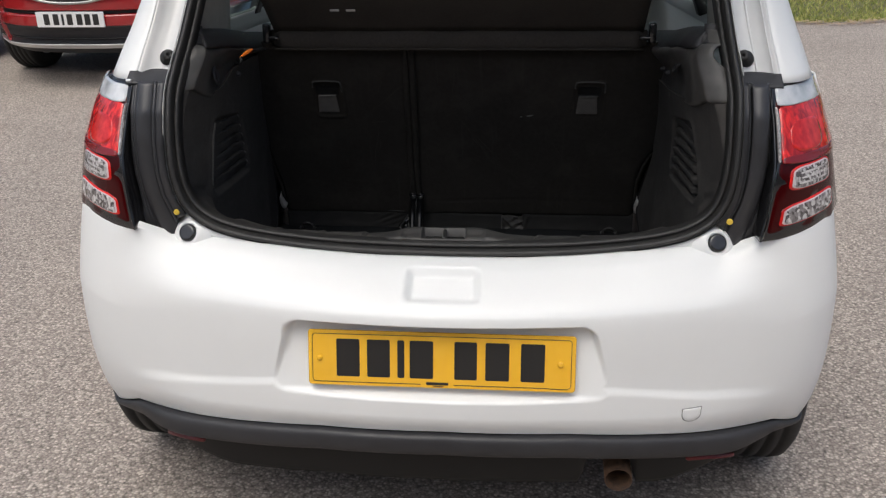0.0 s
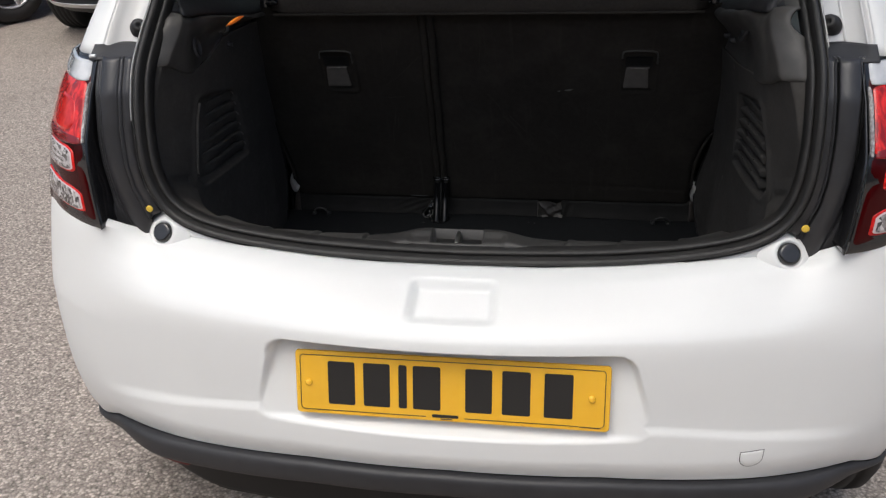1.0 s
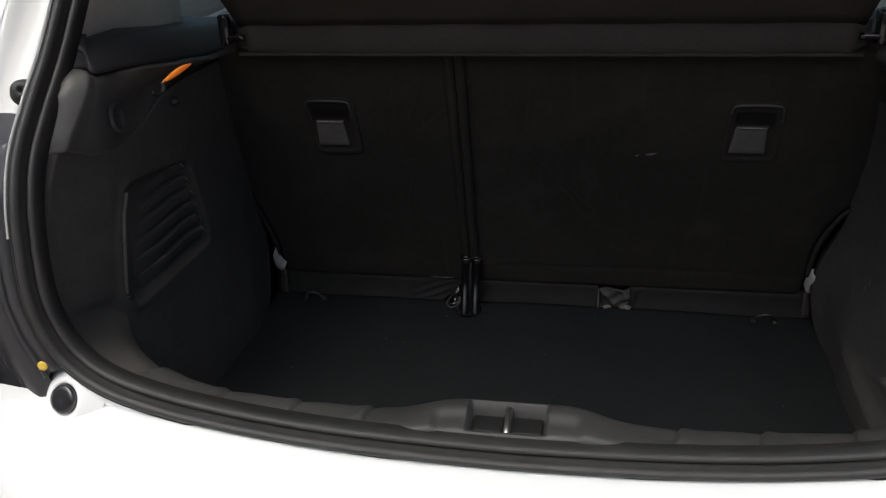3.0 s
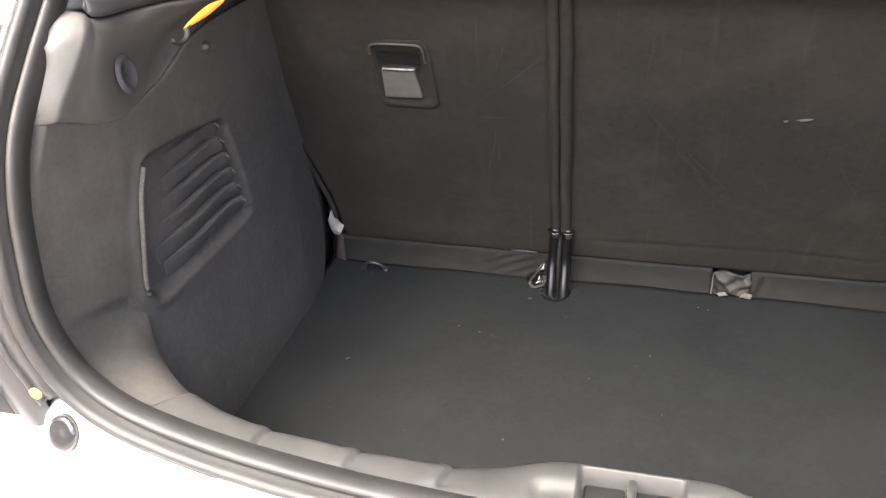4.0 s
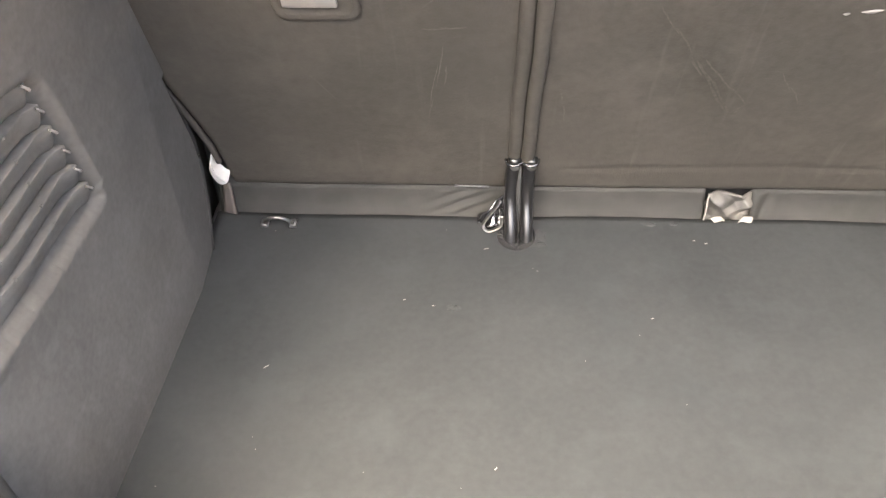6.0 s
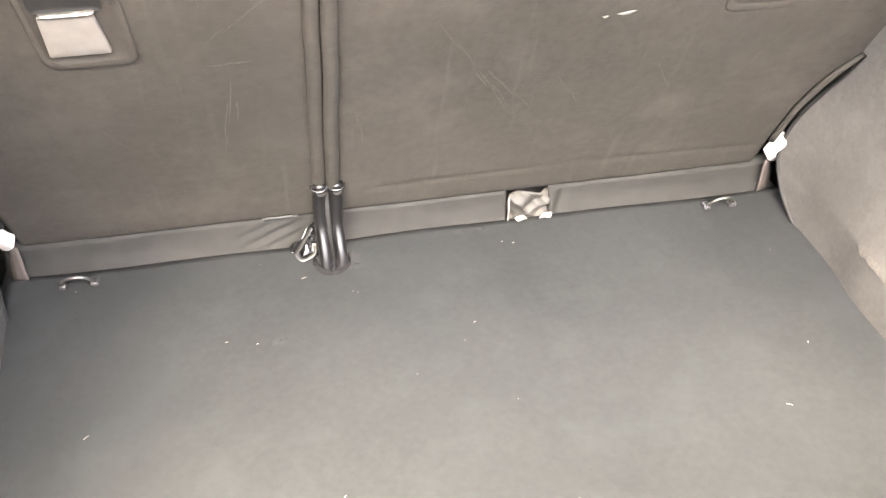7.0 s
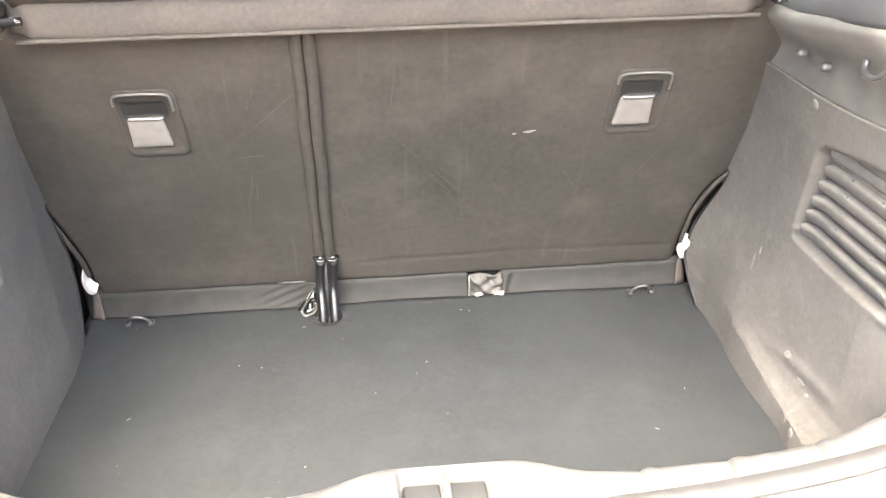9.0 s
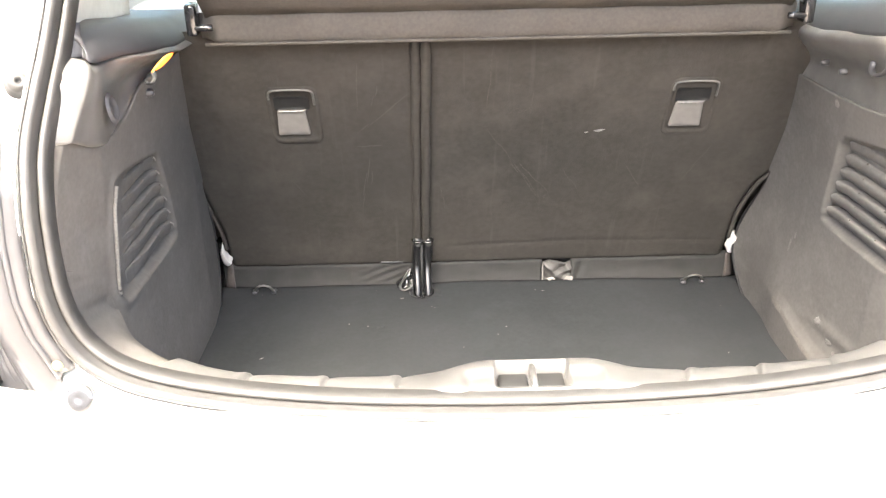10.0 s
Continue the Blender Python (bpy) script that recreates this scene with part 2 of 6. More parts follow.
def asphalt():
    m = material("worn_tarmac", (0.15, 0.14, 0.13), 0.8)
    b, c = m.node_tree.nodes["Principled BSDF"], coords(m)
    cell = node(m, "ShaderNodeTexVoronoi", Scale=135.0)
    tone = node(m, "ShaderNodeTexNoise", Scale=1.1, Detail=6)
    grit = node(m, "ShaderNodeTexNoise", Scale=260.0, Detail=3)
    for n in (cell, tone, grit):
        link(m, c, "Object", n, "Vector")
    stone = m.node_tree.nodes.new("ShaderNodeValToRGB")
    e = stone.color_ramp.elements
    e[0].position, e[0].color, e[1].position, e[1].color = 0.0, (0.235, 0.202, 0.175, 1), 1.0, (0.56, 0.490, 0.425, 1)
    mid = e.new(0.6)
    mid.color = (0.345, 0.298, 0.258, 1)
    split = m.node_tree.nodes.new("ShaderNodeSeparateColor")
    link(m, cell, "Color", split, "Color"), link(m, split, "Red", stone, "Fac")
    gap = m.node_tree.nodes.new("ShaderNodeMapRange")
    gap.inputs["From Min"].default_value, gap.inputs["From Max"].default_value = 0.35, 0.75
    gap.inputs["To Min"].default_value, gap.inputs["To Max"].default_value = 1.04, 0.60
    link(m, cell, "Distance", gap, "Value")
    patch_tone = m.node_tree.nodes.new("ShaderNodeMapRange")
    patch_tone.inputs["To Min"].default_value, patch_tone.inputs["To Max"].default_value = 0.8, 1.2
    link(m, tone, "Fac", patch_tone, "Value")
    both = m.node_tree.nodes.new("ShaderNodeMath")
    both.operation = "MULTIPLY"
    pit = node(m, "ShaderNodeTexNoise", Scale=70.0, Detail=3)
    link(m, c, "Object", pit, "Vector")
    hole = m.node_tree.nodes.new("ShaderNodeMapRange")
    hole.inputs["From Min"].default_value, hole.inputs["From Max"].default_value = 0.33, 0.47
    hole.inputs["To Min"].default_value, hole.inputs["To Max"].default_value = 0.56, 1.04
    link(m, pit, "Fac", hole, "Value")
    worn = m.node_tree.nodes.new("ShaderNodeMath")
    worn.operation = "MULTIPLY"
    link(m, hole, "Result", worn, 0), link(m, patch_tone, "Result", worn, 1)
    link(m, gap, "Result", both, 0), link(m, worn, "Value", both, 1)
    mix = m.node_tree.nodes.new("ShaderNodeVectorMath")
    mix.operation = "SCALE"
    link(m, stone, "Color", mix, 0), link(m, both, "Value", mix, "Scale"), link(m, mix, "Vector", b, "Base Color")
    one = node(m, "ShaderNodeBump", Strength=0.6, Distance=0.003)
    one.invert = True
    two = node(m, "ShaderNodeBump", Strength=0.4, Distance=0.001)
    link(m, cell, "Distance", one, "Height"), link(m, grit, "Fac", two, "Height"), link(m, one, "Normal", two, "Normal"), link(m, two, "Normal", b, "Normal")
    return m


TARMAC = asphalt()
RENDER = relief(mottled(material("weathered_wall_render", (0.2, 0.19, 0.17), 0.9), (0.16, 0.15, 0.135), (0.24, 0.225, 0.2), 3), 80, 0.4, 0.003)
EARTH = relief(mottled(material("grassy_earth", (0.1, 0.1, 0.04), 0.95), (0.06, 0.07, 0.02), (0.14, 0.13, 0.05), 12), 60, 0.8, 0.02)


# ---- builders ----
def sheet(name, verts, faces, mat, parent=None, label="", smooth=True, thick=0.0, side=-1.0):
    me = bpy.data.meshes.new(name)
    me.from_pydata([tuple(map(float, v)) for v in verts], [], faces)
    me.update()
    if smooth:
        me.polygons.foreach_set("use_smooth", [True] * len(me.polygons))
    me.materials.append(mat)
    ob = new(name, me)
    ob.parent = parent
    if parent and not parent.data:
        ob.matrix_parent_inverse = Matrix.Translation(-parent.location)
    if thick:
        mod = ob.modifiers.new("thickness", "SOLIDIFY")
        mod.thickness, mod.offset = thick, side
    return tagged(ob, label)


def part(name, bm, mat, parent, label="", smooth=True):
    me = bpy.data.meshes.new(name)
    bm.to_mesh(me)
    bm.free()
    if smooth:
        me.polygons.foreach_set("use_smooth", [True] * len(me.polygons))
    me.materials.append(mat)
    ob = new(name, me)
    ob.parent = parent
    if parent and not parent.data:
        ob.matrix_parent_inverse = Matrix.Translation(-parent.location)
    return tagged(ob, label)


def thing(name, label, category, at=(0, 0, 0), group=""):
    ob = new(name)
    ob.location = at
    return tagged(ob, label, category, group)


def quads(nu, nv, round_u=False):
    f = []
    for i in range(nu if round_u else nu - 1):
        for j in range(nv - 1):
            a, b = i * nv + j, ((i + 1) % nu) * nv + j
            f.append((a, b, b + 1, a + 1))
    return f


def grid(us, vs, fn):
    return [fn(u, v) for u in us for v in vs], quads(len(us), len(vs))


def curve(points, n):
    """A smooth line through the points, n points evenly spaced by parameter."""
    p = np.array(points, float)
    q = np.vstack([2 * p[0] - p[1], p, 2 * p[-1] - p[-2]])
    out = []
    for s in np.linspace(0, len(p) - 1, n):
        i = min(int(s), len(p) - 2)
        t = s - i
        a, b, c, d = q[i:i + 4]
        out.append(0.5 * (2 * b + (c - a) * t + (2 * a - 5 * b + 4 * c - d) * t * t + (3 * b - a - 3 * c + d) * t ** 3))
    return np.array(out)


def tube(path, radius, n=10, closed=False, flat=1.0, up=(0, 0, 1)):
    p = np.array(path, float)
    k = len(p)
    verts, u0 = [], np.array(up, float)
    for i in range(k):
        a, b = (p[i - 1], p[(i + 1) % k]) if closed else (p[max(i - 1, 0)], p[min(i + 1, k - 1)])
        d = (b - a) / (np.linalg.norm(b - a) + 1e-9)
        s = np.cross(d, u0)
        s = s / (np.linalg.norm(s) + 1e-9)
        w = np.cross(s, d)
        for j in range(n):
            t = 2 * math.pi * j / n
            verts.append(p[i] + radius * (math.cos(t) * s * flat + math.sin(t) * w))
    faces = []
    for i in range(k if closed else k - 1):
        for j in range(n):
            a, b = i * n, ((i + 1) % k) * n
            faces.append((a + j, a + (j + 1) % n, b + (j + 1) % n, b + j))
    if not closed:
        faces += [tuple(range(n))[::-1], tuple(range((k - 1) * n, k * n))]
    return verts, faces


def block(size, at=(0, 0, 0), bevel=0.003, turn=None, segments=2):
    bm = bmesh.new()
    bmesh.ops.create_cube(bm, size=1)
    bmesh.ops.scale(bm, vec=size, verts=bm.verts)
    if bevel:
        bmesh.ops.bevel(bm, geom=bm.edges[:], offset=bevel, segments=segments, affect="EDGES", profile=0.5)
    m = Matrix.Translation(at) @ (turn.to_4x4() if turn else Matrix())
    bmesh.ops.transform(bm, matrix=m, verts=bm.verts)
    return bm


def lathe(profile, n=40, axis="x", at=(0, 0, 0)):
    """profile: (along the axis, radius)."""
    verts = []
    for i in range(n):
        t = 2 * math.pi * i / n
        for a, r in profile:
            c, s = r * math.cos(t), r * math.sin(t)
            v = {"x": (a, c, s), "y": (c, a, s), "z": (c, s, a)}[axis]
            verts.append(tuple(v[k] + at[k] for k in range(3)))
    return verts, quads(n, len(profile), True)


def rounded(cx, cy, w, h, r, n=5, taper=0.0):
    """Outline of a rounded rectangle; taper widens the lower edge."""
    out = []
    for k, (sx, sy) in enumerate(((1, 1), (-1, 1), (-1, -1), (1, -1))):
        for i in range(n + 1):
            a = math.pi / 2 * (k + i / n)
            x, y = sx * (w / 2 - r) + r * math.cos(a), sy * (h / 2 - r) + r * math.sin(a)
            out.append((cx + x * (1 - taper * y / h), cy + y))
    return out


def patch(fn, outline, rise, steps=((1.0, 0.0), (0.985, 0.7), (0.95, 1.0), (0.6, 1.0), (0.25, 1.0))):
    """A raised (or sunk) plate with a rounded rim: fn(u, v, height) gives the place."""
    o = np.array(outline, float)
    c, k = o.mean(axis=0), len(outline)
    verts = [fn(*(c + (p - c) * f), rise * h) for f, h in steps for p in o]
    verts.append(fn(*c, rise * steps[-1][1]))
    faces = []
    for s in range(len(steps) - 1):
        for i in range(k):
            j = (i + 1) % k
            faces.append((s * k + i, s * k + j, (s + 1) * k + j, (s + 1) * k + i))
    last = (len(steps) - 1) * k
    faces += [(last + i, last + (i + 1) % k, len(verts) - 1) for i in range(k)]
    return verts, faces


def smooth(a, b, x):
    t = min(max((x - a) / (b - a), 0.0), 1.0)
    return t * t * (3 - 2 * t)


def lerp(xs, ys, x):
    return float(np.interp(x, xs, ys))

# ---- ground ----
def rise(y):
    """The car park climbs gently beyond the white car."""
    return 0.33 * smooth(3.0, 10.0, y)


gx = np.concatenate([[-600, -200, -60, -25], np.linspace(-12, 12, 25), [25, 60, 200, 600]])
gy = np.concatenate([[-600, -150, -40, -12], np.linspace(-5, 14, 39), [20, 40, 120, 300, 900]])
v, f = grid(gx, gy, lambda x, y: (x, y, rise(y)))
ground = sheet("road", v, f, TARMAC)
tagged(ground, "worn grey-brown tarmac car park", "tarmac", kind="structure")

v, f = grid(np.linspace(1.2, 60, 60), np.linspace(9.3, 60, 40), lambda x, y: (x, y + 0.12 * math.sin(x * 1.7) + 0.05 * math.sin(x * 5.1), rise(y) - 0.02 + 0.9 * smooth(9.2, 14, y) * 0.35 + 0.03 * math.sin(x * 3 + y * 2) + (0.03 if y > 9.4 else 0)))
tagged(sheet("grass_bank", v, f, EARTH), "rough grassy bank at the edge of the car park", "grass bank", kind="structure")

v, f = grid(np.linspace(-30, 30, 20), np.linspace(-0.2, 5.5, 8), lambda x, z: (x, -10.0, z))
tagged(sheet("wall_south", v, f, RENDER, thick=0.3), "plain weathered rendered wall closing the car park", "wall", kind="structure")

# ---- the white hatchback ----
car = thing("hatchback_car", "white hatchback car parked with its tailgate raised and boot empty", "car", (0, 3.5, 0))

PLAN = [(0, 1.585), (0.12, 1.589), (0.25, 1.602), (0.38, 1.623), (0.5, 1.652), (0.6, 1.684), (0.68, 1.718), (0.748, 1.760), (0.802, 1.818), (0.832, 1.895), (0.852, 1.98), (0.86, 2.08)]
_p = curve([(-x, y) for x, y in PLAN[:0:-1]] + PLAN, 801)[400:]
_d = np.gradient(_p, axis=0)
_len = np.concatenate([[0], np.cumsum(np.hypot(*np.diff(_p, axis=0).T))])
REACH = _len[-1]


def rim(s):
    """Place and outward direction on the rear's outline in plan, s metres from the middle (minus: to the left)."""
    a, side = min(abs(s), REACH), (1 if s >= 0 else -1)
    x, y = lerp(_len, _p[:, 0], a), lerp(_len, _p[:, 1], a)
    dx, dy = lerp(_len, _d[:, 0], a), lerp(_len, _d[:, 1], a)
    n = math.hypot(dx, dy)
    return x * side - 0.012, y, dy / n * side, -dx / n


def along(x):
    return lerp(_p[:, 0], _len, abs(x))


def inset(z):
    """How far the flank leans in above the shoulder."""
    return lerp((0.2, 0.42, 0.55, 0.66, 0.75, 0.9, 0.98, 1.05), (0.02, 0.004, 0.0, 0.002, 0.014, 0.046, 0.072, 0.104), z)


def skin(s, z, off=0.0):
    x, y, nx, ny = rim(s)
    k = off - inset(z)
    # above the shoulder the rear face leans forward rather than inward
    return (x + nx * k, y + ny * k, z)


def edge_z(x):
    return lerp((0, 0.25, 0.5, 0.66, 0.70, 0.76, 0.80, 0.86), (0.392, 0.386, 0.366, 0.354, 0.349, 0.322, 0.304, 0.294), abs(x))


A_OFF, A_Z = zip(*curve([(-0.006, 0.0), (0.0, 0.020), (0.001, 0.050), (0.0005, 0.085), (0.0, 0.13), (-0.001, 0.19), (-0.0042, 0.235), (-0.0125, 0.254), (-0.034, 0.272), (-0.066, 0.294), (-0.092, 0.310), (-0.118, 0.319), (-0.136, 0.322)], 441))
B_OFF, B_Z = zip(*curve([(-0.027, 0.0), (-0.009, 0.03), (0.004, 0.085), (0.008, 0.16), (0.007, 0.216), (0.0055, 0.232), (-0.004, 0.285), (-0.013, 0.330), (-0.0195, 0.360), (-0.026, 0.382), (-0.032, 0.394), (-0.046, 0.40)], 441))
ROWS = np.linspace(0, 1, 441)


def bumper_at(s, k):
    x, y, nx, ny = rim(s)
    a = abs(x)
    w = smooth(lerp((0, 0.62, 0.9), (0.47, 0.50, 0.585), k), lerp((0, 0.62, 0.9), (0.82, 0.74, 0.66), k), a)
    lift = 0.020 * smooth(0.12, 0.56, a) * smooth(0.45, 0.85, k)
    oa, za = lerp(ROWS, A_OFF, k), lerp(ROWS, A_Z, k) + 0.392 + lift
    ob, zb = lerp(ROWS, B_OFF, k), lerp(ROWS, B_Z, k) + 0.372 + 0.03 * smooth(0.66, 0.8, a) * k
    if k < 0.5:
        drop = (edge_z(a) - (0.392 * (1 - w) + 0.372 * w)) * (1 - k / 0.5) ** 1.5
    else:
        drop = 0
    off, z = oa * (1 - w) + ob * w, za * (1 - w) + zb * w + drop
    # raised band along the lower edge
    up = lerp(ROWS, A_Z, k)
    crest = lerp((0.0, 0.34, 0.50, 0.66), (0.090, 0.088, 0.070, 0.048), a)
    off += 0.0052 * smooth(0.004, 0.040, up) * smooth(crest + 0.016, crest - 0.002, up) * smooth(0.72, 0.58, a)
    # the inner ledge keeps to the line of the boot sill
    if w < 1 and k > 0.6:
        off += (1 - w) * smooth(0.6, 1.0, k) * (1.731 + 0.115 * a * a - (y + 0.136 * abs(ny))) * -1.0
    # flat recess for the number plate
    half = (0.330 if x > 0 else 0.336) - 0.28 * max(0.0, z - 0.475)
    qx, qz = abs(x) - half + 0.024, abs(z - 0.5425) - 0.0735 + 0.024
    deep = smooth(0.006, -0.006, math.hypot(max(qx, 0.0), max(qz, 0.0)) + min(max(qx, qz), 0.0) - 0.024)
    # grip recess under the tailgate's edge
    gx_, gk = smooth(0.080, 0.058, abs(x - 0.002)), smooth(0.645, 0.705, k) * smooth(0.862, 0.800, k)
    z -= 0.013 * gx_ * gk
    off -= 0.006 * gx_ * gk
    px, py = x + nx * off, y + ny * off
    floor_y = 1.6225 + (z - 0.5415) * 0.194
    return (px, py + max(0.0, floor_y - py) * deep, z)


def spaced(*runs):
    """All the values of several runs in order, none closer than a fifth of a millimetre."""
    out = []
    for value in sorted(x for run in runs for x in run):
        if not out or value - out[-1] > 0.0011:
            out.append(value)
    return np.array(out)


cols = spaced(np.linspace(-REACH, REACH, 301), *[np.linspace(a - 0.04, a + 0.03, 36) for a in (-0.330, 0.335)], *[np.linspace(a - 0.02, a + 0.02, 14) for a in (-0.068, 0.076)])
rows = spaced(np.linspace(0, 1, 150), np.linspace(0.27, 0.40, 40), np.linspace(0.48, 0.62, 40))
v, f = grid(cols, rows, bumper_at)
bumper = sheet("rear_bumper", v, f, WHITE, car, "glossy white rear bumper", thick=0.003)


def valance_at(s, k):
    x, y, nx, ny = rim(s)
    e = edge_z(x) - 0.004
    off, dz = curve_valance[int(round(k * 60))]
    off -= 0.075 * smooth(0.55, 0.86, abs(x)) * smooth(0.01, 0.11, dz) + 0.030 * smooth(0.56, 0.76, abs(x))
    dz *= lerp((0.0, 0.62, 0.70, 0.76, 0.80, 0.86), (0.92, 1.0, 0.85, 0.5, 0.28, 0.15), abs(x + 0.012)) if dz > 0 else 1
    return (x + nx * off, y + ny * off, e - dz)


curve_valance = curve([(-0.022, -0.010), (-0.020, 0.000), (-0.007, 0.0025), (0.003, 0.0055), (0.007, 0.016), (0.006, 0.036), (-0.001, 0.047), (-0.016, 0.056), (-0.034, 0.061), (-0.08, 0.063)], 61)
v, f = grid(np.linspace(-REACH, REACH, 181), np.linspace(0, 1, 61), valance_at)
valance = sheet("lower_valance", v, f, VALANCE, car, "dark grey grained plastic lower valance", thick=0.003)


def tray_at(x, k):
    """Black apron below the valance, standing in for shade too, arched away over the tailpipe."""
    s = along(x) * (1 if x > 0 else -1)
    px, py, nx, ny = rim(s)
    low = 0.150 - 0.045 * smooth(0.46, 0.66, abs(x)) - 0.060 * smooth(0.066, 0.046, abs(x - 0.366))
    off = 0.030 + 0.030 * k + 0.050 * smooth(0.56, 0.80, abs(x))
    return (px - nx * off, py - ny * off, edge_z(x) - 0.050 - (low - 0.050) * k)


# near-black sheet, lengthened to stand for the shadow under the bumper
v, f = grid(np.linspace(-0.72, 0.72, 220), np.linspace(0, 1, 12), tray_at)
sheet("rear_apron_shade", v, f, PAD, car, "black apron under the bumper, lengthened to stand for shade", thick=0.003)
for side in (-1, 1):
    def slit(u, w, h):
        x, y, nx, ny = rim(u)
        off = -0.030 - 0.050 * smooth(0.56, 0.80, abs(x)) + h
        return (x + nx * off, y + ny * off, edge_z(x) - w - 0.08 * (abs(x) - 0.58))
    s0 = along(0.582) * side
    v, f = patch(slit, rounded(s0, 0.0830, 0.125, 0.0080, 0.0032), 0.004)
    sheet("reflector", v, f, REFLECTOR, valance, "thin red reflector strip")

# number plate with plain bars
plate_turn = Euler((radians(-11), 0, 0)).to_matrix()


def on_plate(u, w, h):
    p = plate_turn @ Vector((u, -h, w))
    return (p.x, 1.610 + p.y, 0.5415 + p.z)


v, f = patch(on_plate, rounded(0, 0, 0.52, 0.111, 0.006), 0.004, ((1.0, -0.5), (1.0, 0.6), (0.993, 1.0), (0.5, 1.0)))
plate = sheet("number_plate", v, f, PLATE, bumper, "yellow number plate with black characters as bars", smooth=False)
for w, h, cx, cz in ((0.490, 0.0012, 0, 0.0485), (0.208, 0.0012, -0.142, -0.0485), (0.185, 0.0012, 0.118, -0.0485), (0.0012, 0.084, -0.2515, 0), (0.0012, 0.084, 0.2515, 0), (0.044, 0.0055, -0.006, -0.0465), (0.020, 0.002, -0.004, -0.0515), (0.034, 0.0016, 0.229, -0.0495)):
    v, f = patch(on_plate, rounded(cx, cz, w, h, min(w, h) * 0.3, 2), 0.0047, ((1, 0.9), (0.99, 1.0)))
    sheet("plate_line", v, f, INK, plate, smooth=False)
for corner_x, corner_z in ((-1, -1), (-1, 1), (1, -1), (1, 1)):
    v, f = tube([on_plate(corner_x * (0.2450 + 0.0065 * math.cos(t)), corner_z * (0.0420 + 0.0065 * math.sin(t)), 0.0043) for t in np.linspace(0, math.pi / 2, 8)], 0.0006, 6, up=(0, 1, 0))
    sheet("plate_line", v, f, INK, plate, smooth=False)
for cx, wide in ((-0.181, 0.046), (-0.121, 0.045), (-0.077, 0.014), (-0.037, 0.046), (0.049, 0.044), (0.110, 0.046), (0.178, 0.046)):
    v, f = patch(on_plate, rounded(cx, 0.001, wide, 0.076, 0.003, 2), 0.0049, ((1, 0.9), (0.99, 1.0)))
    sheet("plate_bar", v, f, INK, plate, smooth=False)
for cx in (-0.237, 0.231):
    v, f = patch(on_plate, rounded(cx, 0.0, 0.012, 0.012, 0.0059), 0.009, ((1, 0.4), (0.95, 0.8), (0.7, 1.0), (0.3, 1.05)))
    sheet("plate_screw_cap", v, f, PLATE, plate, "yellow plastic screw cap")

# towing-eye cover: a D-shaped lid in a thin dark joint
def on_bumper(u, w, h):
    s = along(u)
    k = lerp([bumper_at(s, r)[2] for r in ROWS[:240:4]], ROWS[:240:4], w)
    x, y, nx, ny = rim(s)
    px, py, pz = bumper_at(s, k)
    return (px + nx * (h + 0.0004), py + ny * (h + 0.0004), pz)


lid = [(-0.0190 + 0.038 * k, 0.0150 + 0.002 * k) for k in np.linspace(0, 1, 12)] + [(0.0190 - 0.0006 * k, 0.0165 - 0.012 * k) for k in np.linspace(0.1, 0.9, 5)]
lid += [(-0.0003 + 0.0187 * math.cos(t), 0.0040 - 0.0190 * math.sin(t) ** 0.9) for t in np.linspace(0.0, math.pi, 24)] + [(-0.0190, 0.0045 + 0.0105 * k) for k in np.linspace(0.1, 0.9, 5)]
v, f = patch(on_bumper, [(0.505 + 1.055 * a, 0.4165 + 1.065 * b) for a, b in lid], 0.0003, ((1.0, 0.2), (0.99, 1.0), (0.5, 1.0)))
sheet("cover_joint", v, f, VALANCE, bumper)
v, f = patch(on_bumper, [(0.505 + a, 0.4165 + b) for a, b in lid], 0.0005, ((1.0, 0.2), (0.97, 1.0), (0.5, 1.0)))
sheet("towing_eye_cover", v, f, WHITE, bumper)

# exhaust
pipe = [(0.40, 2.6, 0.25), (0.392, 2.1, 0.225), (0.372, 1.85, 0.245), (0.366, 1.672, 0.236)]
v, f = tube(curve(pipe, 16), 0.027, 20)
sheet("exhaust_pipe", v, f[:-1], RUST, car, "rusty steel exhaust tailpipe", thick=0.002)
silencer = lathe([(-0.2, 0.01), (-0.195, 0.09), (0.195, 0.09), (0.2, 0.01)], 24, "x", (0.15, 2.05, 0.27))
sheet("silencer_box", *silencer, RUST, car)

# flanks with wheel arches
def flank(side):
    ys = np.concatenate([np.linspace(2.08, 2.64, 29), np.linspace(2.7, 4.45, 20), np.linspace(4.5, 5.1, 24)])

    def at(y, k):
        low = 0.2
        for wy in (2.22, 4.72):
            if abs(y - wy) < 0.34:
                low = max(low, 0.29 + math.sqrt(0.34 ** 2 - (y - wy) ** 2) * 0.98)
        low = max(low, 0.305 if y < 2.3 else 0.2)
        top = 1.02 - 0.1 * smooth(4.2, 5.2, y)
        z = low + (top - low) * k
        x = 0.862 - inset(z) * 0.9 - 0.10 * smooth(4.4, 5.3, y)
        return (x * side, y, z)
    v, f = grid(ys, np.linspace(0, 1, 24), at)
    return sheet("side_panel", v, f, WHITE, car, thick=0.004)


for side in (-1, 1):
    flank(side)
    # upper quarter between lamp and belt, above the bumper's return
    def quarter(s, z):
        return skin(s, z, 0.0)
    v, f = grid([side * t for t in np.linspace(along(0.853) - 0.004, REACH, 8)], np.linspace(0.74, 1.02, 16), quarter)
    sheet("quarter_panel", v, f, WHITE, car, thick=0.004)

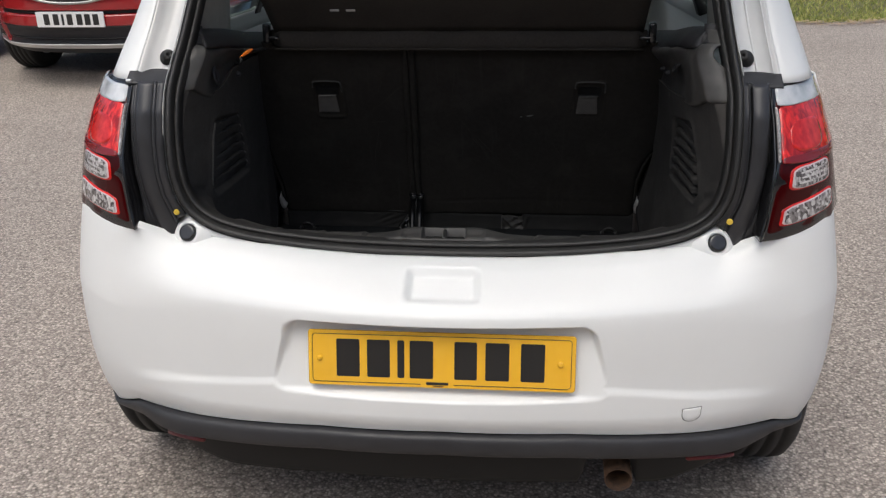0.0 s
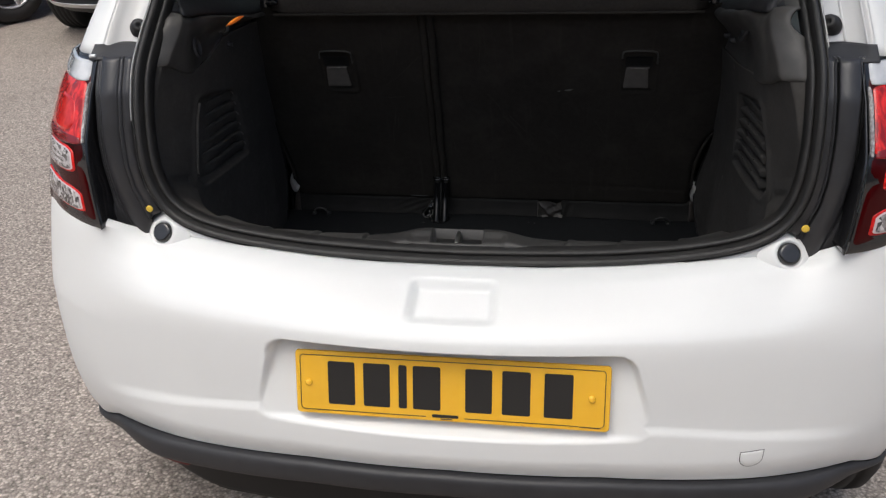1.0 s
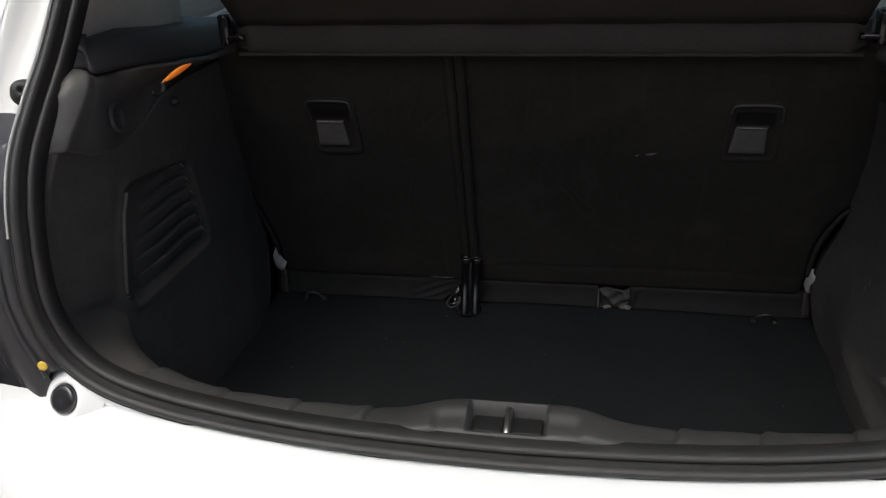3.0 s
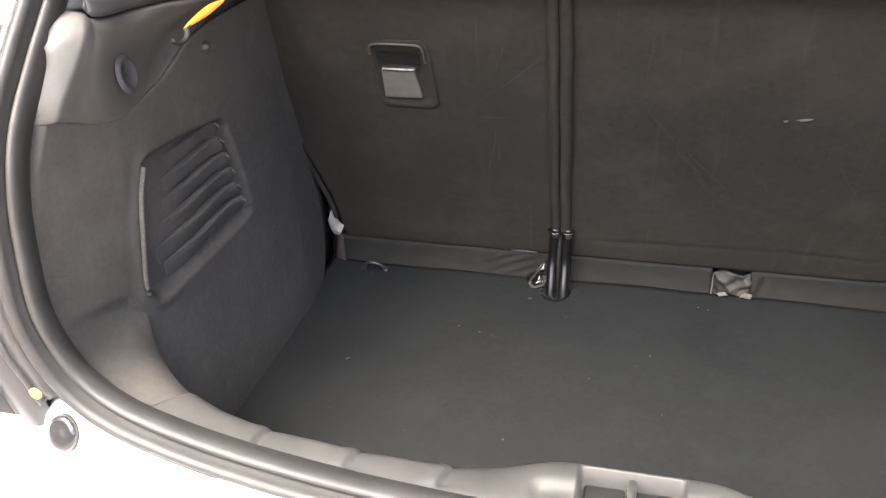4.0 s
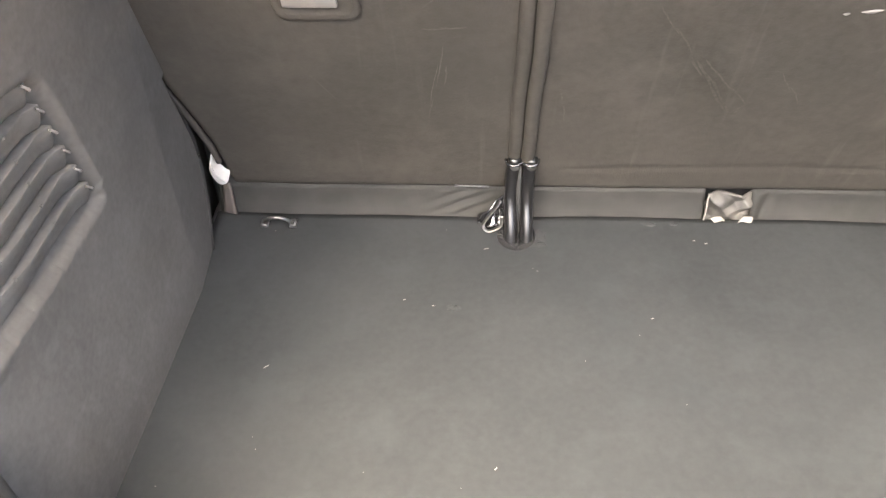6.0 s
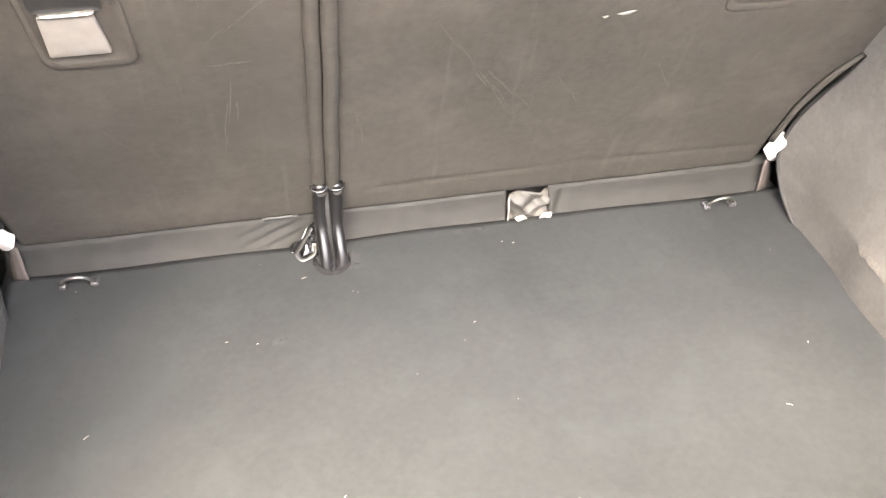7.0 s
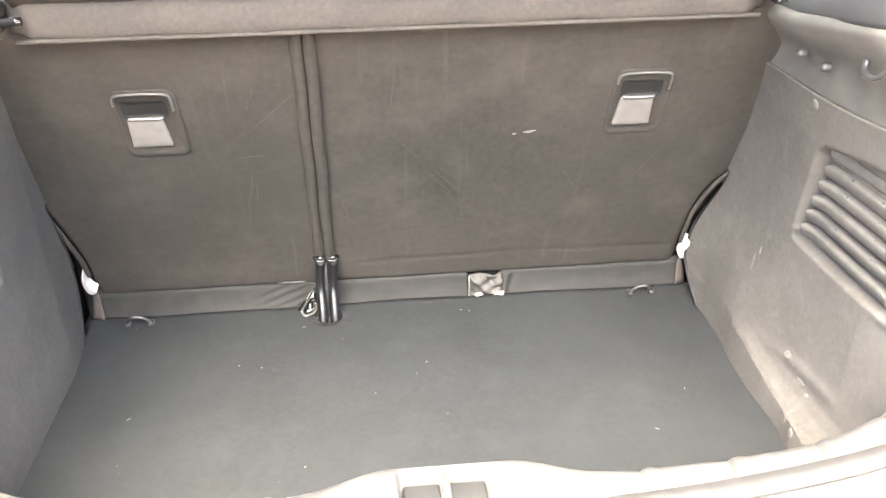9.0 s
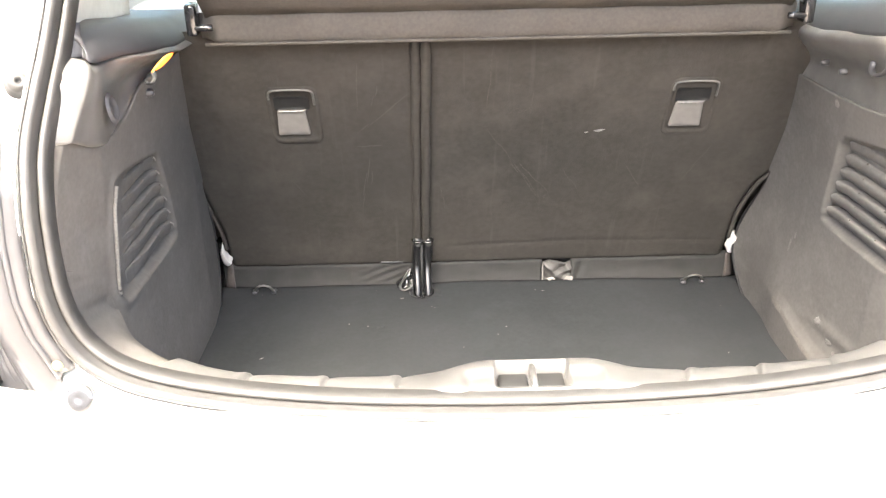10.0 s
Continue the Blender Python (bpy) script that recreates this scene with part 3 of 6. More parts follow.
# nose
def nose(x, k):
    a = abs(x)
    z = 0.2 + 0.78 * k
    y = 5.10 + 0.42 * (1 - (a / 0.78) ** 2.5) - 0.5 * smooth(0.5, 1, k) * (1 - (a / 0.78) ** 2.5)
    return (x, y, z)


v, f = grid(np.linspace(-0.78, 0.78, 40), np.linspace(0, 1, 20), nose)
sheet("front_panel", v, f, WHITE, car, thick=0.004)
v, f = grid(np.linspace(-0.78, 0.78, 20), np.linspace(4.25, 5.05, 12), lambda x, y: (x, y, 1.02 - 0.09 * smooth(4.2, 5.1, y) + 0.05 * (1 - (x / 0.78) ** 2)))
sheet("bonnet", v, f, WHITE, car, thick=0.004)
part("underbody", block((1.5, 3.2, 0.06), (0, 3.55, 0.27), 0.01), VALANCE, car)
part("boot_well", block((1.05, 0.62, 0.20), (0, 2.08, 0.385), 0.03), VALANCE, car)

# roof, screen and side windows
def roof(x, y):
    return (x, y, 1.50 - 0.06 * (x / 0.58) ** 2 - 0.12 * smooth(3.2, 4.0, y) - 0.05 * smooth(2.6, 2.0, y))


v, f = grid(np.linspace(-0.58, 0.58, 24), np.linspace(2.08, 3.75, 20), roof)
sheet("roof", v, f, WHITE, car, thick=0.02)
v, f = grid(np.linspace(-1, 1, 16), np.linspace(0, 1, 8), lambda x, k: (x * (0.58 + 0.14 * k), 3.75 + 0.62 * k - 0.1 * x * x * k, 1.37 - 0.06 * x * x - 0.34 * k))
sheet("windscreen", v, f, GLASS, car, "clear windscreen", thick=0.004).visible_shadow = False
for side in (-1, 1):
    def glass(y, k):
        return (side * (0.735 - 0.13 * k), y, 1.07 + 0.34 * k)
    for name, y0, y1 in (("quarter_window", 2.30, 2.46), ("rear_door_window", 2.50, 3.02), ("front_door_window", 3.08, 3.95)):
        v, f = grid(np.linspace(y0, y1, 8), np.linspace(0, 1, 6), glass)
        sheet(name, v, f, GLASS, car, "pale tinted side window", thick=0.004).visible_shadow = False
    for y0, y1 in ((2.46, 2.50), (3.02, 3.08)):
        v, f = grid(np.linspace(y0, y1, 3), np.linspace(-0.05, 1.1, 6), glass)
        sheet("window_pillar", v, f, BLACK, car, thick=0.03)
    v, f = grid(np.linspace(2.12, 4.3, 14), np.linspace(0, 1, 4), lambda y, k: (side * (0.752 - 0.014 * k), y, 1.01 + 0.07 * k))
    sheet("belt_panel", v, f, WHITE, car, thick=0.004)
    v, f = grid(np.linspace(2.12, 3.9, 14), np.linspace(0, 1, 4), lambda y, k: (side * (0.605 - 0.03 * k), y, 1.40 + 0.05 * k - 0.12 * smooth(3.2, 4.0, y) - 0.03 * smooth(2.6, 2.0, y)))
    sheet("roof_rail", v, f, WHITE, car, thick=0.03)

# wheels: lathe of a tyre, tread grooves, a spoked rim
def wheel(parent, x, y, z, side, radius=0.295, width=0.185, rim_r=0.19, spokes=7):
    w = width / 2
    prof = [(-w * 0.8, rim_r), (-w, rim_r + 0.03), (-w * 1.02, (rim_r + radius) / 2), (-w * 0.93, radius - 0.018), (-w * 0.78, radius - 0.003)]
    for g in (-0.5, -0.17, 0.17, 0.5):
        prof += [(w * (g - 0.06), radius), (w * (g - 0.045), radius - 0.007), (w * (g + 0.045), radius - 0.007), (w * (g + 0.06), radius)]
    prof += [(-a, r) for a, r in prof[4::-1]]
    v, f = lathe(prof, 72, "x", (x, y, z))
    tyre = sheet("wheel", v, f, TYRE, parent, "black road tyre on an alloy rim")
    v, f = lathe([(side * w * 0.9, rim_r + 0.004), (side * w * 0.8, rim_r - 0.012), (-side * w * 0.7, rim_r - 0.02), (-side * w * 0.8, rim_r + 0.004)], 48, "x", (x, y, z))
    sheet("rim", v, f, ALLOY, tyre, thick=0.004)
    v, f = lathe([(side * w * 0.2, 0.0), (side * w * 0.2, rim_r - 0.03), (side * w * 0.1, rim_r - 0.02), (side * w * 0.1, 0.0)], 32, "x", (x, y, z))
    sheet("brake_disc", v, f, VALANCE, tyre)
    for i in range(spokes):
        t = 2 * math.pi * i / spokes
        bm = block((0.022, rim_r * 0.98, 0.034), (side * w * 0.72, rim_r * 0.5, 0), 0.006)
        bmesh.ops.transform(bm, matrix=Matrix.Translation((x, y, z)) @ Matrix.Rotation(t, 4, "X"), verts=bm.verts)
        part("spoke", bm, ALLOY, tyre)
    return tyre


for side in (-1, 1):
    wheel(car, side * 0.753 - 0.018, 2.22, 0.298, side, 0.300, 0.195)
    wheel(car, side * 0.755, 4.72, 0.293, side)
    v, f = grid(np.linspace(-0.05, math.pi + 0.02, 24), (0.575, 0.79), lambda t, x: (side * x, 2.22 + 0.335 * math.cos(t), 0.29 + 0.335 * math.sin(t)))
    sheet("wheel_arch_liner", v, f, VALANCE, car, thick=0.003)

# ---- tailgate aperture ----
def lean(z):
    return lerp((0.0, 0.86, 0.93, 0.985, 1.034, 1.084, 1.131, 1.30, 1.46), (0.0, 0.0, 0.012, 0.026, 0.052, 0.092, 0.135, 0.26, 0.36), z)


half_loop = [(0.0, 1.722, 0.720), (0.12, 1.724, 0.7215), (0.24, 1.729, 0.725), (0.35, 1.737, 0.733), (0.43, 1.745, 0.744), (0.485, 1.751, 0.760), (0.522, 1.756, 0.785), (0.543, 1.758, 0.82), (0.553, 1.759, 0.87)]
half_loop += [(0.557 - 0.10 * max(0, z - 1.03), 1.759 + lean(z), z) for z in (0.93, 0.98, 1.03, 1.08, 1.13, 1.2, 1.27, 1.34)]
half_loop += [(0.50, 1.759 + lean(1.40), 1.41), (0.40, 1.759 + lean(1.44), 1.445), (0.2, 1.759 + lean(1.46), 1.46), (0.0, 1.759 + lean(1.46), 1.463)]
right_half = curve(half_loop, 140)
loop = np.vstack([right_half, (right_half * np.array([-1, 1, 1]))[::-1][1:-1]])


def ring(profile):
    """Sweeps a section round the aperture: (outward, into the car) pairs, open."""
    k = len(loop)
    mid = np.array([0.0, 0.0, 1.06])
    verts = []
    for i in range(k):
        d = loop[(i + 1) % k] - loop[i - 1]
        d = d / np.linalg.norm(d)
        # outward lies in the opening's plane
        tilt = 0.0 if loop[i][2] < 0.9 else 0.62
        inward = np.array([0, math.cos(tilt), -math.sin(tilt) * 0.6])
        inward = inward - d * (inward @ d)
        inward = inward / np.linalg.norm(inward)
        out = np.cross(d, inward)
        out = out if out @ (loop[i] - np.array([0, loop[i][1], 1.06])) > 0 else -out
        for a, b in profile:
            verts.append(loop[i] + a * out + b * inward)
    return verts, quads(k, len(profile), True)


bulb = [(0.001 + 0.0058 * math.cos(t), 0.005 - 0.0075 * math.sin(t)) for t in np.linspace(-0.3, math.pi + 0.3, 10)]
v, f = ring([(0.011, 0.03), (0.011, 0.005), (0.009, 0.001), (0.0078, 0.004)] + bulb + [(-0.006, 0.012), (-0.008, 0.020)])
seal = sheet("tailgate_seal", v, f, RUBBER, car, "black rubber seal round the boot opening", thick=0.002)
lip = [(-0.0115 + 0.0046 * math.cos(t), 0.016 - 0.006 * math.sin(t)) for t in np.linspace(0, math.pi, 8)]
v, f = ring([(-0.0065, 0.018)] + lip + [(-0.018, 0.03)])
sheet("seal_lip", v, f, RUBBER, seal, thick=0.002)
v, f = ring([(0.0115, 0.004), (0.0122, 0.0005), (0.0129, 0.004)])
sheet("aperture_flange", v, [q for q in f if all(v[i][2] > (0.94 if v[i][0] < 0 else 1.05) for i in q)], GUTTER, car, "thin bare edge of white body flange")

for side in (-1, 1):
    # black ribbed gutter panel between seal and lamp
    prof = curve([(0.0, 0.012), (0.05, 0.008), (0.17, 0.009), (0.200, 0.0050), (0.216, 0.009), (0.230, 0.024), (0.262, 0.026), (0.28, 0.013), (0.31, 0.0085), (0.42, 0.005), (0.54, 0.0055), (0.63, 0.009), (0.685, 0.017), (0.705, 0.026), (0.722, 0.019), (0.752, 0.0185), (0.772, 0.030), (0.792, 0.022), (0.825, 0.022), (0.85, 0.034), (0.90, 0.040), (1.0, 0.042)], 180)
    low_edge = lambda a: lerp((0.0, 0.1, 0.2, 0.3, 0.42, 1.0), (0.774, 0.772, 0.765, 0.750, 0.730, 0.716), a)

    def gutter(k, h):
        a, b = prof[int(k)]
        z = low_edge(a) + (1.040 - low_edge(a)) * h
        xi = lerp((0.744, 0.760, 0.785, 0.82, 0.87, 0.93, 1.06), (0.520, 0.530, 0.540, 0.556, 0.564, 0.567, 0.565), z)
        b -= max(0.0, b - 0.012) * smooth(0.82, 0.765, z)
        xo = lerp((0.744, 0.80, 0.9, 1.06), (0.628, 0.640, 0.650, 0.648), z)
        return (side * (xi + (xo - xi) * a) - 0.006, 1.757 + lean(z) + b + 0.02 * smooth(0.762, 0.73, z) * smooth(0.45, 0.25, a), z)
    v, f = grid(np.arange(180), np.linspace(0, 1, 40), gutter)
    panel = sheet("gutter_panel", v, f, RIBBED, car, "ribbed black plastic gutter panel", thick=0.003)
    # pillar above the lamp: painted gutter, crest and outer face
    pil = curve([(0.560, 0.02), (0.572, 0.045), (0.600, 0.055), (0.622, 0.046), (0.640, 0.03), (0.662, 0.032), (0.694, 0.056), (0.724, 0.112), (0.745, 0.21), (0.758, 0.34), (0.762, 0.46)], 60)

    def pillar(k, z):
        a, b = pil[int(k)]
        return (side * (a - (0.20 + 0.16 * smooth(0.63, 0.70, a)) * (z - 1.04) * (0.5 + a - 0.55)), 1.757 + lean(z) + b, z)

    # recessed band closing the panel's top against the pillar
    def cap(a, k):
        x0, x1 = gutter(0, 1.0)[0], gutter(179, 1.0)[0]
        x, z = x0 + (x1 - x0) * a, 1.034 + 0.021 * k
        back = lerp(pil[:24, 0], pil[:24, 1], abs(x + 0.006)) - 0.005
        return (x, 1.757 + lean(z) + 0.014 + (back - 0.014) * k, z)
    v, f = grid(np.linspace(0, 1, 30), np.linspace(0, 1, 8), cap)
    sheet("gutter_cap", v, f, VALANCE, panel, thick=0.003)
    if side < 0:
        v, f = tube([np.array(cap(a, 0.25)) + (0, -0.004, 0.002) for a in np.linspace(0.86, 0.99, 8)], 0.0034, 8)
        sheet("gutter_lip", v, f, SILVERTRIM, panel, "pale metal tab at the end of the gutter panel")
    inner, outer = np.arange(0, 25), np.arange(24, 60)
    # inner face takes the greyer white that carries its shade
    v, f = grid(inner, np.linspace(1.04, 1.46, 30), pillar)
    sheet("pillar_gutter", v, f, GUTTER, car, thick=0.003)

    v, f = grid(outer, np.linspace(1.04, 1.46, 30), pillar)
    sheet("rear_pillar", v, f, WHITE, car, "white painted rear pillar", thick=0.003)
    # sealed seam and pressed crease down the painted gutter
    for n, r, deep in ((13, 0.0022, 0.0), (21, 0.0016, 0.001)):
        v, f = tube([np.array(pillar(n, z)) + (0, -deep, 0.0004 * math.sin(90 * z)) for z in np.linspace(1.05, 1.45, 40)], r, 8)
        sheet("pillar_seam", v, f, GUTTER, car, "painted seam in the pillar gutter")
    # rubber bump stop on the pillar
    c = Vector((side * 0.588 - 0.003, 1.90, 1.072))
    v, f = lathe([(0.0, 0.0), (0.0, 0.012), (0.004, 0.0165), (0.016, 0.0165), (0.018, 0.013), (0.03, 0.013), (0.034, 0.009), (0.036, 0.004), (0.030, 0.0025), (0.030, 0.0)], 20, "y")
    bump = sheet("bump_stop", v, f, RUBBER, car, "round black rubber bump stop")
    bump.matrix_basis = Matrix.Translation(c) @ Euler((radians(155), 0, radians(-25) * side)).to_matrix().to_4x4()
    # yellow dot and stop button
    v, f = patch(lambda u, w, h: (side * 0.553 + u, 1.7545 - h, 0.786 + w), rounded(0, 0, 0.0125, 0.0125, 0.0062, 6), 0.0015, ((1, 0), (0.97, 1), (0.5, 1)))
    sheet("yellow_dot", v, f, YELLOW, car, "round yellow paint dot")
    turn = Matrix.Translation((side * 0.533, 1.752, 0.742)) @ Euler((radians(-28), 0, radians(12) * side)).to_matrix().to_4x4()
    v, f = lathe([(0.014, 0.046), (0.005, 0.034), (-0.001, 0.026), (-0.003, 0.0215), (-0.001, 0.0190), (0.01, 0.0185)], 32, "y")
    seat_ring = sheet("stop_surround", v, f, WHITE, car, "white moulded seat for a stop")
    seat_ring.matrix_basis = turn
    v, f = lathe([(0.012, 0.0183), (-0.004, 0.0180), (-0.007, 0.0165), (-0.0075, 0.013), (-0.0065, 0.0)], 28, "y")
    stop = sheet("stop_button", v, f, STOPRUBBER, car, "round black rubber stop button")
    stop.matrix_basis = turn

    # tail lamp
    def lamp_at(u, w, h):
        """u from the inner edge (0) round the corner (1), w height."""
        xi = lerp((0.76, 0.80, 0.9, 0.98, 1.06), (0.622, 0.632, 0.648, 0.652, 0.650), w)
        s0, s1 = along(xi), along(0.853)
        s = s0 + (s1 - s0) * u
        x, y, nx, ny = rim(side * s)
        k = h + 0.004 - inset(w) * (0.55 + 0.45 * smooth(0.0, 0.5, u))
        fwd = 0.055 * smooth(0.86, 1.06, w) + 0.022
        return (x + nx * k, y + ny * k + fwd * (1 - 0.75 * u), w)
    lo = lambda u: 0.758 + 0.036 * smooth(0.05, 0.9, u)
    hi = lambda u: 1.038 - 0.010 * smooth(0.3, 1.0, u)
    v, f = grid(np.linspace(0, 1, 28), np.linspace(0, 1, 40), lambda u, k: lamp_at(u, lo(u) + (hi(u) - lo(u)) * k, -0.004 * (1 - min(1, 40 * min(k, 1 - k)))))
    lamp = sheet("tail_lamp", v, f, GLOSS, car, "red and clear tail lamp cluster")
    v, f = grid(np.linspace(0, 1, 16), np.linspace(0, 1, 5), lambda u, k: (lambda p: (p[0] - side * 0.03 * k * u, p[1] + 0.06 * k, p[2] + 0.008 * k))(lamp_at(u, hi(u), -0.003)))
    sheet("lamp_top", v, f, GLOSS, lamp, thick=0.002)
    # side cheek towards the gutter
    v, f = grid(np.linspace(0, 1, 6), np.linspace(0, 1, 30), lambda u, k: (lambda p: (p[0] - side * (0.0025 + 0.004 * u), p[1] - 0.001 + 0.06 * u, p[2]))(lamp_at(0, lo(0) + (hi(0) - lo(0)) * k, 0.0)))
    sheet("lamp_cheek", v, f, GLOSS, lamp, "gloss black lamp side", thick=0.002)

    def lens(name, mat, label, u0, u1, w0, w1, r, high=0.003, sub=None):
        o = rounded(0, 0, 1, 1, r, 5)
        o = [(u0 + (u1 - u0) * (a + 0.5), w0 + (w1 - w0) * (b + 0.5)) for a, b in o]
        if sub:
            o = [(u, w + sub * (u - u0)) for u, w in o]
        dense = []
        for i in range(len(o)):
            a, b = np.array(o[i]), np.array(o[(i + 1) % len(o)])
            for t in np.linspace(0, 1, 5)[:-1]:
                dense.append(tuple(a + (b - a) * t))
        v, f = patch(lamp_at, dense, high, ((1.0, -0.3), (0.99, 0.6), (0.95, 1.0), (0.8, 1.0), (0.6, 1.0), (0.4, 1.0), (0.2, 1.0)))
        return sheet(name, v, f, mat, lamp, label)
    lens("lamp_body", REDDARK, "dark red lamp body", 0.012, 0.985, 0.772, 1.012, 0.03, 0.0015, 0.012)
    lens("silver_lens", SILVER, "clear silvered upper lens", 0.02, 0.97, 1.000, 1.034, 0.1, 0.004)
    lens("red_lens", RED, "bright red brake lens", 0.025, 0.97, 0.905, 1.001, 0.06, 0.0035)
    lens("clear_edge", FACET, "clear edge of the red lens", 0.004, 0.017, 0.905, 1.000, 0.3, 0.0042)
    lens("lens_foot", REDDEEP, "dark red lower edge of the brake lens", 0.03, 0.95, 0.900, 0.916, 0.2, 0.0042)
    lens("bulb_lens", REDBRIGHT, "bright red bulb lens", 0.09, 0.44, 0.918, 0.975, 0.34, 0.0046)
    for name, label, u0, u1, w0, w1, lean_in in (("reversing_lens", "clear faceted reversing lens", 0.115, 0.475, 0.8535, 0.8915, 0.010), ("fog_lens", "clear faceted fog lens", 0.090, 0.500, 0.7850, 0.8180, 0.045)):
        lens("lens_bezel", REDBRIGHT, "thin red lens frame", u0 - 0.022, u1 + 0.018, w0 - 0.0042, w1 + 0.0040, 0.2, 0.0025, lean_in)
        lens("lens_rim", LENSRIM, "pale lens rim", u0 - 0.010, u1 + 0.008, w0 - 0.0018, w1 + 0.0018, 0.22, 0.0033, lean_in)
        lens(name, CLEAR, label, u0, u1, w0, w1, 0.22, 0.0038, lean_in)
    for i in range(3):
        lens("lens_facet", FACET, "silvered reflector bar", 0.155 + 0.015 * (i % 2), 0.430 - 0.03 * (i == 1), 0.8610 + 0.0095 * i, 0.8650 + 0.0095 * i, 0.25, 0.0042, 0.010)

# painted corner of the body behind the stops, closing bumper to gutter
for side in (-1, 1):
    def closing(x, k):
        e = bumper_at(side * along(x), 1.0)
        return (side * x - 0.012, e[1] - 0.006 + 0.03 * k, e[2] - 0.010 - 0.012 * k)
    v, f = grid(np.linspace(0.535, 0.70, 20), np.linspace(0, 1, 8), closing)
    sheet("closing_panel", v, f, WHITE, car, thick=0.003)

# white sill panel under the seal, joining bumper and aperture
v, f = ring([(0.075, 0.014), (0.036, 0.010), (0.022, 0.006), (0.0105, 0.005)])
keep = [q for q in f if all(v[i][2] < 0.762 for i in q)]
sheet("sill_flange", v, keep, WHITE, car, thick=0.003)

# ---- raised tailgate ----
def gate(x, k):
    up = radians(38)
    d = 0.95 * k
    bow = 0.10 * math.sin(math.pi * k) - 0.05 * (x / 0.55) ** 2
    return (x * (1 + 0.12 * k), 2.08 - d * math.cos(up) + bow * math.sin(up), 1.475 + d * math.sin(up) + bow * math.cos(up))


tv, tf = grid(np.linspace(-0.55, 0.55, 20), np.linspace(0, 1, 20), gate)
tailgate = sheet("tailgate", tv, [q for n, q in enumerate(tf) if not (3 <= n // 19 <= 15 and 3 <= n % 19 <= 10)], WHITE, car, "raised white tailgate", thick=0.03)
v, f = grid(np.linspace(-0.40, 0.40, 14), np.linspace(0.14, 0.60, 10), gate)
sheet("rear_window", v, f, GLASS, tailgate, "rear window glass", thick=0.004).visible_shadow = False
# ---- boot interior ----
FLOOR = 0.512


def floor_at(x, k):
    front = 1.845 + 0.065 * smooth(0.30, 0.53, abs(x + 0.02))
    y = front + (2.452 - front) * k
    sag = 0.0015 * math.sin(9 * x + 3 * y) + 0.001 * math.sin(23 * x - 17 * y)
    return (x, y, FLOOR + sag)


v, f = grid(np.linspace(-0.548, 0.525, 92), np.linspace(0, 1, 60), floor_at)
boot_floor = tagged(sheet("boot_carpet", v, f, CARPET, thick=0.012), "flat black boot carpet, dusty and empty, inside the hatchback", "carpet")

LOUVRE = [(1.935, 0.778), (1.928, 0.80), (1.954, 0.906), (1.982, 0.931), (2.108, 0.914), (2.130, 0.905), (2.143, 0.884), (2.166, 0.792), (2.165, 0.773), (2.150, 0.760), (1.97, 0.762)]
_lo = curve(LOUVRE + LOUVRE[:1], 90)[:-1]
_fine = curve(LOUVRE + LOUVRE[:1], 500)


def inside(y, z):
    """Distance inwards from the louvre's outline (positive inside)."""
    d = np.hypot(_fine[:, 0] - y, _fine[:, 1] - z).min()
    n, j, hit = len(_lo), len(_lo) - 1, False
    for i in range(n):
        (ya, za), (yb, zb) = _lo[i], _lo[j]
        if (za > z) != (zb > z) and y < (yb - ya) * (z - za) / (zb - za) + ya:
            hit = not hit
        j = i
    return d if hit else -d


def wall_x(side, y, z):
    """How far out the boot's side lining stands."""
    if side < 0:
        base = lerp((1.78, 1.83, 1.88, 1.93, 2.0, 2.15, 2.3, 2.40, 2.47), (0.553, 0.550, 0.545, 0.536, 0.530, 0.525, 0.523, 0.532, 0.536), y)
        base += lerp((0.51, 0.56, 0.7, 0.9, 1.0, 1.06), (0.006, 0.004, 0.004, 0.0, -0.012, -0.022), z)
    else:
        base = lerp((1.78, 1.83, 1.88, 1.93, 2.0, 2.15, 2.3, 2.40, 2.47), (0.553, 0.549, 0.540, 0.526, 0.514, 0.506, 0.501, 0.490, 0.476), y)
        zz = z - 0.026 * smooth(2.06, 2.24, y)
        size = lerp((1.90, 1.95, 2.030, 2.060, 2.15, 2.225, 2.27, 2.35), (0.0, 0.028, 0.030, 0.024, 0.018, 0.012, 0.006, 0.0), y)
        step = -size * lerp((0.48, 0.528, 0.540, 0.549, 0.557, 0.567, 0.584, 0.615), (1.10, 1.0, 0.96, 0.86, 0.58, 0.32, 0.10, 0.0), zz)
        step -= 0.010 * smooth(0.74, 0.57, z) * smooth(2.02, 2.24, y)
        base += step + lerp((0.76, 0.86, 0.95, 1.02, 1.06), (0.0, -0.005, -0.018, -0.033, -0.039), z)
        base -= 0.006 * math.exp(-((z - 0.600 + 0.09 * (y - 2.1)) / 0.010) ** 2) * smooth(1.98, 2.02, y) * smooth(2.2, 2.1, y) * 0.4
    base += 0.022 * smooth(1.806, 1.788, y - lean(z)) * smooth(0.90, 0.98, z)
    if not (1.88 < y < 2.22 and 0.71 < z < 0.98):
        return base
    rim_in = inside(y, z)
    base += (0.015 if side > 0 else 0.012 + 0.004 * smooth(1.98, 2.10, y)) * smooth(-0.003, 0.010, rim_in) - 0.0030 * math.exp(-((rim_in + 0.006) / 0.006) ** 2) * smooth(2.0, 1.95, y)
    return base


def seat_y(z):
    return 2.44 - (z - 0.61) * 0.155 / 0.345


